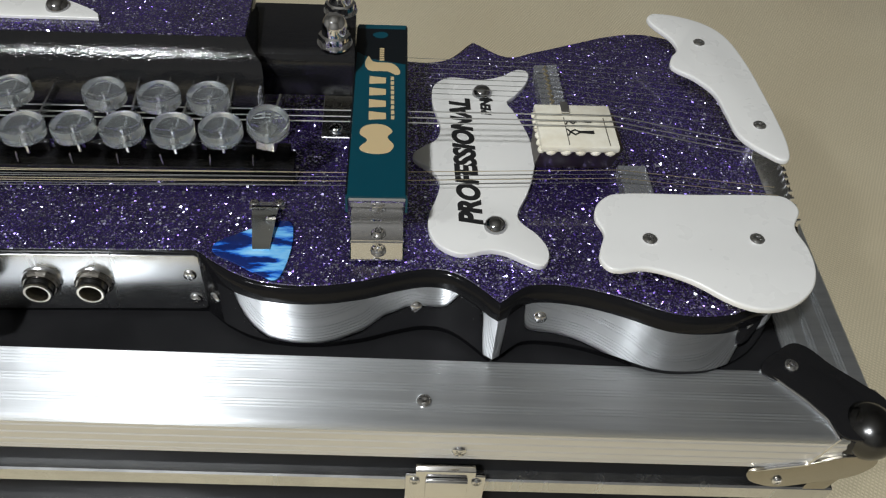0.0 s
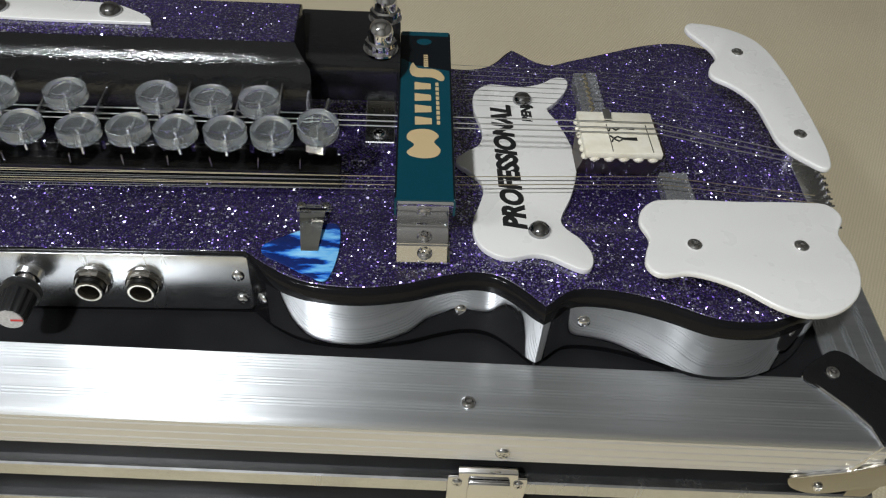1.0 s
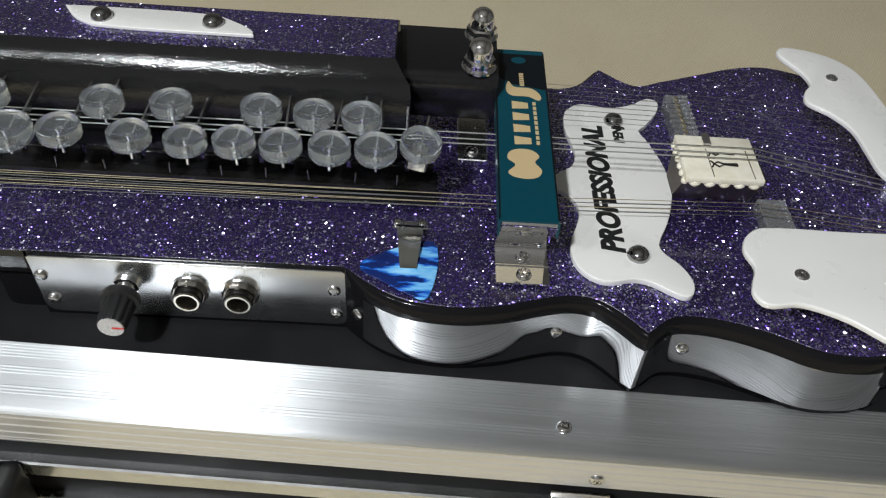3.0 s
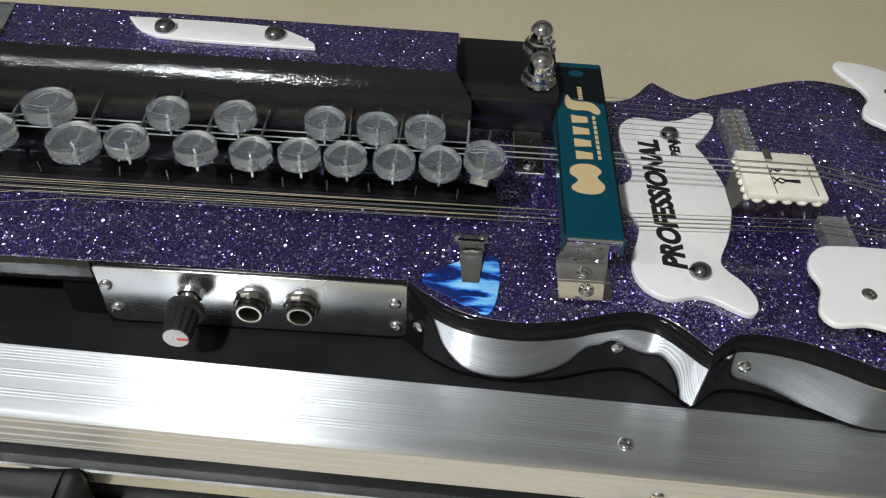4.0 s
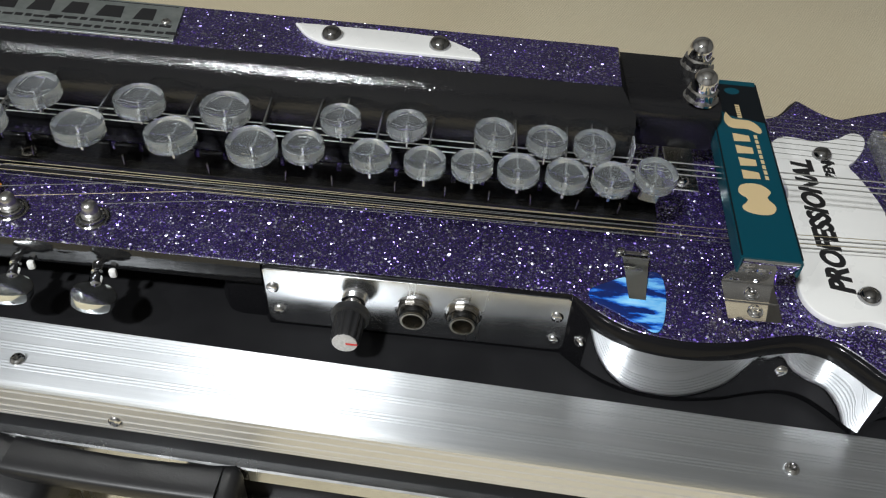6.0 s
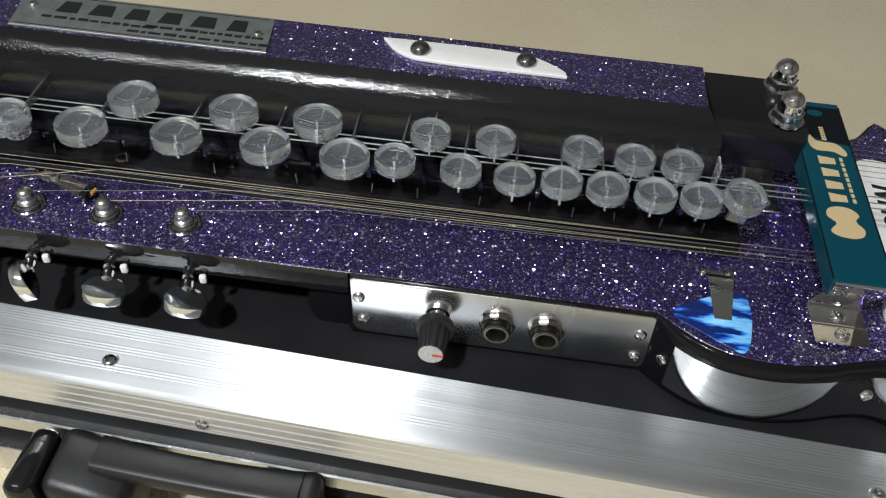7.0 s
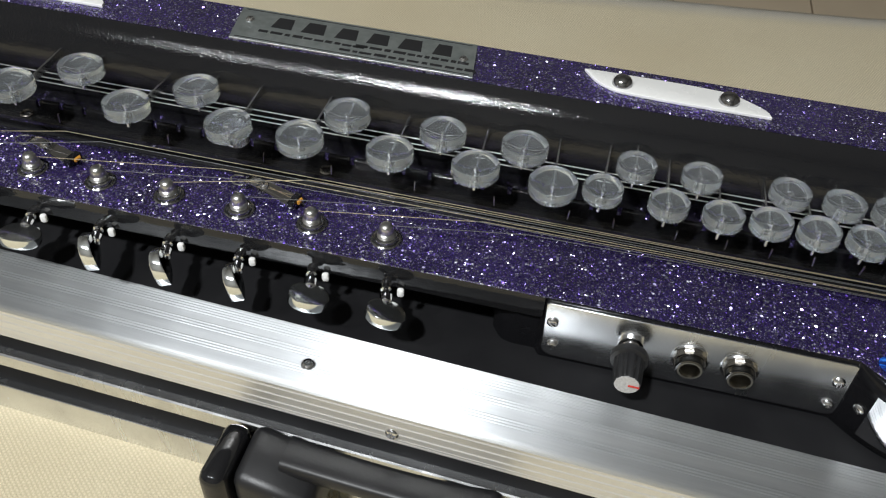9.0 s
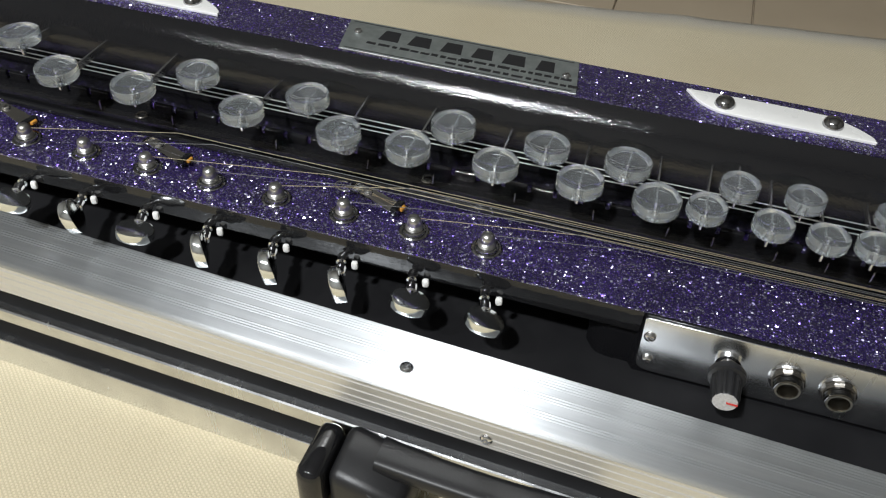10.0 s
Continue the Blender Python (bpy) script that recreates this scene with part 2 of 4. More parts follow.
def lathe(profile, seg=24, bm=None, m=None):
    """Turns (radius, height) pairs round z."""
    bm = bm or bmesh.new()
    m = m or Matrix()
    rings = []
    for r, z in profile:
        if r < 1e-6:
            rings.append([bm.verts.new(m @ Vector((0, 0, z)))])
        else:
            rings.append([bm.verts.new(m @ Vector((r * math.cos(2 * math.pi * i / seg), r * math.sin(2 * math.pi * i / seg), z))) for i in range(seg)])
    for a, b in zip(rings, rings[1:]):
        for i in range(seg):
            j = (i + 1) % seg
            if len(a) == 1 and len(b) > 1:
                bm.faces.new((a[0], b[i], b[j]))
            elif len(b) == 1 and len(a) > 1:
                bm.faces.new((a[i], a[j], b[0]))
            elif len(a) > 1:
                bm.faces.new((a[i], a[j], b[j], b[i]))
    return bm


def curve_through(points, steps=6, closed=True, sharp=()):
    """A smooth line through a few design points; the points numbered in sharp stay corners."""
    n = len(points)
    P = [Vector((*p, 0)) for p in points]
    out = []

    def tangent(i):
        if i in sharp:
            return None
        a, b = P[(i - 1) % n], P[(i + 1) % n]
        if not closed and i in (0, n - 1):
            return None
        return (b - a) * 0.5

    for i in range(n if closed else n - 1):
        j = (i + 1) % n
        p, q = P[i], P[j]
        d = (q - p).length
        tp, tq = tangent(i), tangent(j)
        tp = (q - p) if tp is None else tp.normalized() * d
        tq = (q - p) if tq is None else tq.normalized() * d
        for k in range(steps):
            s = k / steps
            h1, h2 = 2 * s**3 - 3 * s**2 + 1, s**3 - 2 * s**2 + s
            h3, h4 = -2 * s**3 + 3 * s**2, s**3 - s**2
            v = p * h1 + tp * h2 + q * h3 + tq * h4
            out.append((v.x, v.y))
    if not closed:
        out.append(points[-1])
    return out


def outward(poly):
    """Unit normals that point out of a closed line, and +1 or -1 for its sense."""
    n = len(poly)
    area = sum(poly[i][0] * poly[(i + 1) % n][1] - poly[(i + 1) % n][0] * poly[i][1] for i in range(n))
    s = 1 if area > 0 else -1
    res = []
    for i in range(n):
        a, b = Vector(poly[i - 1]), Vector(poly[(i + 1) % n])
        t = (b - a).normalized()
        res.append(Vector((t.y, -t.x)) * s)
    return res


def slab(poly, z0, z1, round_=0.6, seg=3):
    """A flat plate with a rounded upper and lower edge."""
    bm = bmesh.new()
    nrm = outward(poly)
    prof = []
    for k in range(seg + 1):
        a = math.pi / 2 * k / seg
        prof.append((-round_ + round_ * math.sin(a), z0 + round_ - round_ * math.cos(a)))
    for k in range(seg + 1):
        a = math.pi / 2 * k / seg
        prof.append((-round_ + round_ * math.cos(a), z1 - round_ + round_ * math.sin(a)))
    rings = [[bm.verts.new((p[0] + q.x * o, p[1] + q.y * o, z)) for p, q in zip(poly, nrm)] for o, z in prof]
    n = len(poly)
    for a, b in zip(rings, rings[1:]):
        for i in range(n):
            bm.faces.new((a[i], a[(i + 1) % n], b[(i + 1) % n], b[i]))
    bm.faces.new(rings[0])
    bm.faces.new(rings[-1])
    return bm


def extrude_profile(yz, x0, x1, closed=True, bm=None, cuts=1):
    """A profile in the y-z plane drawn out along x."""
    bm = bm or bmesh.new()
    rings = [[bm.verts.new((x0 + (x1 - x0) * k / cuts, y, z)) for y, z in yz] for k in range(cuts + 1)]
    n = len(yz)
    for a, b in zip(rings, rings[1:]):
        for i in range(n if closed else n - 1):
            bm.faces.new((a[i], a[(i + 1) % n], b[(i + 1) % n], b[i]))
    if closed:
        bm.faces.new(rings[0])
        bm.faces.new(rings[-1])
    return bm


def tube(points, r, seg=6, bm=None):
    """A round wire along a line of points."""
    bm = bm or bmesh.new()
    P = [Vector(p) for p in points]
    rings = []
    for i, p in enumerate(P):
        d = (P[min(i + 1, len(P) - 1)] - P[max(i - 1, 0)]).normalized()
        up = Vector((0, 0, 1)) if abs(d.z) < 0.9 else Vector((1, 0, 0))
        u = d.cross(up).normalized()
        v = d.cross(u)
        rings.append([bm.verts.new(p + (u * math.cos(2 * math.pi * k / seg) + v * math.sin(2 * math.pi * k / seg)) * r) for k in range(seg)])
    for a, b in zip(rings, rings[1:]):
        for k in range(seg):
            bm.faces.new((a[k], a[(k + 1) % seg], b[(k + 1) % seg], b[k]))
    bm.faces.new(rings[0])
    bm.faces.new(rings[-1])
    return bm


def strip_bent(path, width_dir, half, thick):
    """Sheet metal bent along a y-z path: x from -half to half."""
    bm = bmesh.new()
    P = [Vector((0, y, z)) for y, z in path]
    rows = []
    for i, p in enumerate(P):
        d = (P[min(i + 1, len(P) - 1)] - P[max(i - 1, 0)]).normalized()
        n = Vector((0, -d.z, d.y))
        w = Vector((1, 0, 0))
        rows.append([bm.verts.new(p - w * half), bm.verts.new(p + w * half), bm.verts.new(p + w * half + n * thick), bm.verts.new(p - w * half + n * thick)])
    for a, b in zip(rows, rows[1:]):
        for k in range(4):
            bm.faces.new((a[k], a[(k + 1) % 4], b[(k + 1) % 4], b[k]))
    bm.faces.new(rows[0])
    bm.faces.new(rows[-1])
    return bm


def lettering(text, size, shear=0.0, bold=0.0, depth=0.12):
    cu = bpy.data.curves.new("lettering", "FONT")
    cu.body, cu.size, cu.shear, cu.offset, cu.extrude = text, size, shear, bold, depth
    cu.align_x, cu.align_y = "LEFT", "BOTTOM_BASELINE"
    ob = bpy.data.objects.new("lettering", cu)
    scene.collection.objects.link(ob)
    dg = bpy.context.evaluated_depsgraph_get()
    me = bpy.data.meshes.new_from_object(ob.evaluated_get(dg))
    bpy.data.objects.remove(ob)
    bm = bmesh.new()
    bm.from_mesh(me)
    bpy.data.meshes.remove(me)
    return bm


def screw_mesh(name, r=3.0, h=1.6, slot="cross", material="chrome"):
    """A pan-head screw with its slot cut into the crown; its top looks along +z."""
    bm = bmesh.new()
    lathe([(r, 0), (r, h * 0.25), (r * 0.92, h * 0.6), (r * 0.7, h * 0.9), (r * 0.5, h)], 20, bm)
    w, L = r * 0.13, r * 0.62
    lathe([(r * 0.5, h), (r * 0.42, h * 0.55), (0, h * 0.45)], 20, bm)
    for turn in ((0,) if slot == "line" else (0, math.pi / 2)):
        rot = Matrix.Rotation(turn + 0.5, 4, "Z")
        before = set(bm.verts)
        for s in (-1, 1):
            add_box(bm, -L, L, s * w * 1.2 - w * 0.5 + s * w, s * w * 1.2 + w * 0.5 + s * w, h * 0.5, h * 1.02)
        for v in set(bm.verts) - before:
            v.co = rot @ v.co
    return mesh_of(name, bm, M[material], 40)


SCREW = screw_mesh("screw", 3.1, 1.7)
SCREW_SMALL = screw_mesh("screw", 2.2, 1.5)
SCREW_SLOT = screw_mesh("screw", 2.6, 1.6, "line")
SCREW_GUARD = screw_mesh("screw", 3.0, 1.0)
DOME = mesh_of("dome_screw", lathe([(4.6, 0), (4.6, 0.5), (4.3, 1.6), (3.5, 2.8), (2.3, 3.6), (1.0, 4.0), (0, 4.1)], 28), M["darkened"], 60)


# ---- the place: cloth, floor, walls, ceiling ----
GROUND = -88.0


def cloth_sheet():
    """One woven sheet, spread over the floor, with soft folds away from the case."""
    bm = bmesh.new()
    nx, ny = 90, 60
    grid = []
    for j in range(ny + 1):
        row = []
        for i in range(nx + 1):
            x = -1500 + 3000 * i / nx
            y = -1100 + (1650 + 0.17 * x) * j / ny
            far = min(1.0, max(0.0, (y - 190) / 150)) + min(1.0, max(0.0, (-140 - y) / 200)) * 0.4
            h = noise.noise(Vector((x * 0.004, y * 0.006, 0.3))) * 5.0 + noise.noise(Vector((x * 0.013 + y * 0.006, y * 0.008, 4.1))) * 2.4
            row.append(bm.verts.new((x, y + 26 * noise.noise(Vector((x * 0.003, 2.0, 0))) * (j == ny), GROUND + h * far)))
        grid.append(row)
    for j in range(ny):
        for i in range(nx):
            bm.faces.new((grid[j][i], grid[j][i + 1], grid[j + 1][i + 1], grid[j + 1][i]))
    return bm


ob = new("cloth", mesh_of("cloth", cloth_sheet(), M["cloth"], 60))
ob.modifiers.new("thickness", "SOLIDIFY").thickness = 0.0015
tagged(ob, "cream woven cotton sheet spread over the tiled floor", "sheet", kind="structure")

ground = new("ground", mesh_of("ground", box(-2600, 2600, -2400, 2600, GROUND - 60, GROUND - 8), M["grout"], 0))
tagged(ground, "grey grout bed under the floor tiles", "floor", kind="structure")
TILE = mesh_of("tile", box(-64.7, 64.7, -64.7, 64.7, 0, 5, 0.8, 1), M["tile"], 30)
for i in range(-12, 13):
    for j in range(0, 9):
        share("tile", TILE, ground, mm(-198.5 + 131 * i, 450 + 131 * j, GROUND - 9))


def room_box(name, x0, x1, y0, y1, z0, z1, label, mat="wall"):
    o = new(name, mesh_of(name, box(x0, x1, y0, y1, z0, z1), M[mat], 0))
    return tagged(o, label, name.split("_")[0], kind="structure")


room_box("wall_north", -2700, 2700, 2600, 2700, GROUND - 60, 2800, "plain cream painted wall")
room_box("wall_south", -2700, 2700, -2500, -2400, GROUND - 60, 2800, "plain cream painted wall")
room_box("wall_east", 2600, 2700, -2400, 2600, GROUND - 60, 2800, "plain cream painted wall")
room_box("wall_west", -2700, -2600, -2400, 2600, GROUND - 60, 2800, "plain cream painted wall")
room_box("ceiling", -2700, 2700, -2500, 2700, 2800, 2900, "plain painted ceiling")

# ---- the flight case ----
CASE = pose(0, -0.0462, 0, 0, 0, -2.35)
case = thing("flight_case", "black laminate flight case with brushed aluminium edges on a cloth", "case", CASE)
CX0, CX1, CYB = -720.0, 192.0, 150.0


def grooved(y0, z0, y1, z1, marks, depth=0.35, w=0.45):
    """A face from one edge to the other with fine grooves at the given shares of its width."""
    a, b = Vector((y0, z0)), Vector((y1, z1))
    d = b - a
    n = Vector((d.y, -d.x)).normalized() * depth
    L = d.length
    pts = [a]
    for s in marks:
        c = a + d * s
        u = d.normalized() * w
        pts += [c - u, c - u * 0.4 + n, c + u * 0.4 + n, c + u]
    pts.append(b)
    return [(p.x, p.y) for p in pts]


# lid edge profile: top flat, rounded nose, front flat, return
TOPM = [0.03, 0.08, 0.13, 0.18, 0.23, 0.40, 0.45, 0.50, 0.72, 0.77, 0.82]
top_line = [(19.5, -2.0), (19.5, -0.4)] + grooved(19, 0, -9.5, 0.0, TOPM, 0.2, 0.5)
nose = [(-9.5 - 2.5 * math.sin(a * math.pi / 8), -2.5 + 2.5 * math.cos(a * math.pi / 8)) for a in range(1, 5)]
front_line = [(-12.0, -3.4), (-12.0, -4.2)]
for z in (-5.0, -10.0, -15.0):  # three raised bands
    front_line += [(-12.0, z), (-12.35, z - 0.5), (-12.35, z - 2.3), (-12.0, z - 2.8)]
front_line += [(-12.0, -19.0), (-12.2, -19.3), (-12.0, -19.6), (-12.0, -20.6), (-12.2, -20.9), (-12.0, -21.2), (-12.0, -22.0)]
profile = top_line + nose + [(-12, -3.2), (-9.0, -3.2), (-9.0, -6), (16, -2.6)]
face = front_line + [(-11.4, -22.8), (-9.0, -22.8), (-9.0, -3.4), (-12, -3.4)]
part("lid_edge_front", extrude_profile(profile, CX0, 186), "alu", case, "brushed aluminium edging with fine grooves", smooth_below=20)
part("lid_edge_face", extrude_profile(face, CX0, 186), "alu_face", case, "aluminium edging face with raised bands", smooth_below=20)
bm = extrude_profile(profile, -CYB, 2)
for v in bm.verts:
    v.co = Vector((CX1 + 10 - (v.co.y + 12), -v.co.x, v.co.z - 0.5))
part("lid_edge_side", bm, "alu", case, "brushed aluminium edging with fine grooves", smooth_below=20)
part("lid_panel", box(CX0, CX1 - 15, 15, CYB, -6, -1.6), "laminate", case, "matt black laminate")
part("front_panel", box(CX0, CX1 - 2, -8.4, -3, -66, -20), "laminate", case, "matt black laminate")
part("side_panel", box(CX1 - 2, CX1 + 4, -3, CYB, -84, -20), "laminate", case, "matt black laminate")
seam = [(-8.4, -37), (-12.2, -37.3), (-13, -38), (-13, -46), (-12.4, -47), (-8.4, -47)]
part("seam_strip", extrude_profile(seam, CX0, CX1), "satin", case, "satin aluminium closing strip", smooth_below=20)
base_prof = [(-8.4, -66), (-12.0, -66)] + [(-12.4, -66.4), (-12.4, -87.0)] + [(-12, -87.8), (-2, -87.8), (-2, -66)]
part("base_edge", extrude_profile(base_prof, CX0, CX1), "satin", case, "satin aluminium base edging", smooth_below=20)
part("back_panel", box(CX0, CX1, CYB - 4, CYB, -87, -6), "laminate", case, "matt black laminate")
part("base_panel", box(CX0, CX1, -3, CYB - 4, -87.6, -84), "laminate", case, "matt black laminate")

# fine wires added along the top grooves, standing in for the grooves' bright glints
GROOVE_GLINT = mesh_of("groove_glint", tube([(CX0, 0, 0), (157, 0, 0)], 0.3, 8), M["alu_face"], 60)
for share_of_width in TOPM:
    share("groove_glint", GROOVE_GLINT, case, mm(0, 19 - 28.5 * share_of_width, -0.12))

# screws on the edging
for x in (20, -284.5, -600):
    share("screw", SCREW, case, mm(x, -0.3, 0.0, 0, 0, x * 3))
for x in (34.5, -243, -520):
    share("screw", SCREW, case, mm(x, -12.0, -15.5, 90) @ pose(0, 0, 0, 0, 0, x))

# the corner: pressed black plate over the top, bright cheek in front, ball
corner = part("corner_plate", slab(curve_through([(157, 19), (164, 12), (172, 4), (178, -4), (181, -11.5), (190, -13), (203, -11), (205, 5), (198, 13), (188, 22), (177, 33), (167, 29)], 5), 0.2, 1.6, 0.4),
              "gloss", case, "black pressed steel corner plate")
share("screw", SCREW, corner, mm(170, 21, 1.6))
part("corner_cap", box(183, 205.5, -13.0, 14, -16, 1.0, 4.5, 3), "gloss", case, "rounded black corner cap")
ball = bmesh.new()
bmesh.ops.create_uvsphere(ball, u_segments=32, v_segments=20, radius=11.8)
for v in ball.verts:
    v.co = Vector((v.co.x * 0.92, v.co.y, v.co.z * 0.95)) + Vector((195, -5.0, -4.0))
part("corner_ball", ball, "dark_metal", case, "glossy black domed corner")
cheek_poly = curve_through([(152, -23), (153, -29), (158, -33), (167, -35), (180, -31), (196, -24), (200, -12), (188, -10), (178, -14), (166, -20)], 5)
sl = slab(cheek_poly, 0, 1.4, 0.3)
for v in sl.verts:
    v.co = Vector((v.co.x, -12.3 - v.co.z, v.co.y))
cheek_ob = part("corner_cheek", sl, "nickel", case, "bright nickel corner cheek")
share("screw", SCREW_SMALL, cheek_ob, mm(165, -13.8, -29, 90))
sl = slab(curve_through([(180, -31), (192, -27), (186, -50), (178, -50)], 4, sharp=(0, 1, 2, 3)), 0, 1.2, 0.3)
for v in sl.verts:
    v.co = Vector((v.co.x, -11.5 - v.co.z, v.co.y))
part("corner_leg", sl, "nickel", case, "bright nickel corner leg")
# welded bead between the edging and the plate
bead = [(157, 19.2, 0.6), (163, 13.5, 0.9), (171, 5, 0.9), (177.5, -4, 0.9), (180.5, -11.5, 0.0), (174, -13, -17), (164, -13, -20), (154, -13, -23)]
part("weld_bead", tube(bead, 0.8, 8), "chrome", case, "bright bead along the corner plate")

# the latch on the seam
latch = part("latch", box(14, 46.5, -15.2, -13, -66, -31, 0.9, 2), "chrome", case, "chromed butterfly latch")
part("latch_hook", box(22, 39, -19, -15.2, -42, -29.5, 0.8, 2), "chrome", latch)
part("latch_lever", box(23.5, 37.5, -18, -15.2, -70, -42.5, 0.8, 2), "satin", latch)
part("latch_keeper", box(18, 42, -16.5, -12.5, -29.3, -25.2, 0.6, 2), "chrome", latch)
for x in (17.8, 42.8):
    share("screw", SCREW_SMALL, latch, mm(x, -15.2, -34, 90) @ pose(0, 0, 0, 0, 0, x * 7))

# the carrying handle: two mounts and a bowed grip
handle = part("handle", box(-312, -200, -13.9, -13.2, -62, -48, 0.3, 1), "satin", case, "bright handle back plate")


def handle_mount(x0, x1, s):
    """A moulded mount whose cheek slopes down to the grip; s says which way."""
    b = add_box(bmesh.new(), x0, x1, -42, -13, -66, -32, 5.0, 3)
    mid, half = (x0 + x1) / 2, (x1 - x0) / 2
    for v in b.verts:
        u = (v.co.y + 13) / -29
        k = s * (v.co.x - mid) / half
        if v.co.z > -50:
            v.co.z -= 4 * u + 8 * max(0.0, k)
    return b


mount = part("mount", handle_mount(-306, -270, 1), "plastic", handle, "black moulded mount")
# no opening here: a near-black disc stands in for the shade in a slot
part("slot", lathe([(0, 0.5), (3.2, 0.5), (3.5, 0.2), (3.5, -1.5)], 20, None, Matrix.Translation((-281, -39.6, -42.6)) @ Matrix.Rotation(math.radians(28), 4, "X") @ Matrix.Rotation(math.radians(14), 4, "Y") @ Matrix.Diagonal((1.9, 0.8, 1, 1))), "dark_hole", mount, "near-black oval disc, painted shade of a slot")
part("mount", handle_mount(-220, -192, -1), "plastic", handle, "black moulded mount")
part("end_cap", add_box(bmesh.new(), -319.5, -307, -47, -15, -76, -33, 5.0, 3), "gloss", handle, "glossy black end cap")
grip_prof = []
for k in range(20):
    a = 2 * math.pi * k / 20
    c, d = math.cos(a), math.sin(a)
    grip_prof.append((math.copysign(abs(c) ** 0.45, c) * 8.5, math.copysign(abs(d) ** 0.45, d) * 5.0))
bm = bmesh.new()
rings = []
for i in range(17):
    s = i / 16
    x = -288 + 88 * s
    bow = math.sin(math.pi * s) ** 0.7
    w = 1.0 - 0.12 * bow
    rings.append([bm.verts.new((x, -22.5 - 2 * bow + y * w, -37.5 + 1.5 * bow + z * w)) for y, z in grip_prof])
for a, c in zip(rings, rings[1:]):
    for k in range(20):
        bm.faces.new((a[k], a[(k + 1) % 20], c[(k + 1) % 20], c[k]))
bm.faces.new(rings[0])
bm.faces.new(rings[-1])
part("grip", bm, "plastic", handle, "black moulded grip")
part("pin", lathe([(2.2, 0), (2.2, 6), (0, 7)], 12, None, Matrix.Translation((-196, -13, -50)) @ Matrix.Rotation(math.pi / 2, 4, "X")), "chrome", handle)

# ---- the keyed zither ----
zither = thing("keyed_zither", "violet glitter keyed zither with clear keys lying on a flight case", "string instrument", pose(0, 0, -0.0016))
TOP = 37.0
XL = -640.0
outline_pts = [(XL, -1.5), (-400, -1.5), (-213, -1.5), (-68, -1.5), (-60, -8), (-50, -14.5), (-40, -18), (-23, -19.5), (-5, -17), (8, -13), (20, -10.5), (30, -12), (38, -17.5),
               (47.5, -27.5), (57.5, -19.5), (66, -18), (81, -20), (96, -25), (112, -32), (124, -33.5), (137, -32), (152, -24), (165, -9), (174, 8), (180, 32), (184, 58),
               (184, 93), (178, 127), (166, 149), (153, 156), (139, 159.5), (123, 157), (103, 149), (81, 140), (66, 135), (49.5, 147.5), (38, 133), (27, 128.5), (13, 129), (-40, 129), (-213, 129), (XL, 129)]
sharp = (0, 1, 2, 3, 13, 35, 39, 40, 41)
outline = curve_through(outline_pts, 6, True, sharp)
body_line = curve_through([(-213, 10), (-207, 3), (-193, 2), (-190.5, -1.5)] + outline_pts[3:-1], 6, True, (0, 2, 3) + tuple(k + 1 for k in sharp if 3 <= k < 41))


def body_rings(levels, line=outline):
    nrm = outward(line)
    rings = []
    for o, z in levels:
        ring = []
        for p, n in zip(line, nrm):
            w = min(1.0, max(0.0, (p[0] + 72) / 14)) if p[1] < 60 else min(1.0, max(0.0, (p[0] + 20) / 30))
            ring.append((p[0] + n.x * o * w, p[1] + n.y * o * w, z))
        rings.append(ring)
    return rings


def skin(rings, cap_first=False, cap_last=False, keep=None):
    bm = bmesh.new()
    vs = [[bm.verts.new(c) for c in r] for r in rings]
    n = len(vs[0])
    for a, b in zip(vs, vs[1:]):
        for i in range(n):
            j = (i + 1) % n
            if keep is None or keep(rings[0][i], rings[0][j]):
                bm.faces.new((a[i], a[j], b[j], b[i]))
    if cap_first:
        bm.faces.new(vs[0])
    if cap_last:
        bm.faces.new(vs[-1])
    for v in [v for v in bm.verts if not v.link_faces]:
        bm.verts.remove(v)
    return bm


shoulder = [(-0.4, 36.6), (0.4, 36.5), (1.4, 35.8), (2.2, 34.4), (2.6, 32.4), (2.8, 30.2), (2.8, 29.4)]
body = part("body", skin(body_rings(shoulder + [(1.6, 29.2), (1.6, 1.2), (0.8, 0)], body_line), True, True), "body_black", zither, "glossy black lacquered body")
part("peg_rail", box(XL, -191.5, -1.4, 36, 23.5, 36.3, 0.8, 2), "gloss", zither, "glossy black peg rail")
part("key_bed", box(XL, -212, 44, 128.5, 0, 36.2, 1.0, 1), "gloss", zither, "black underside of the key bed")
part("soundboard", skin(body_rings([(-0.4, 36.2), (0.0, 36.7), (-0.3, TOP)]), False, True), "glitter", zither, "violet glitter soundboard")
part("side_band", skin(body_rings([(2.0, 29.2), (2.6, 29.0), (2.6, 5.0), (2.0, 4.6)]), keep=lambda a, b: a[0] > -61 and b[0] > -61 and a[1] < 20 and a[0] < 172),
     "mirror", zither, "mirror-polished metal band round the lower edge")
for x, y, rz, z in ((-62, -8, -42, 16.5), (17, -13.2, -4, 17.5), (66, -20.6, 8, 20)):
    share("screw", SCREW_SLOT, zither, mm(x, y, z, 90, 0, rz) @ pose(0, 0, 0, 0, 0, x), "slotted bright screw")

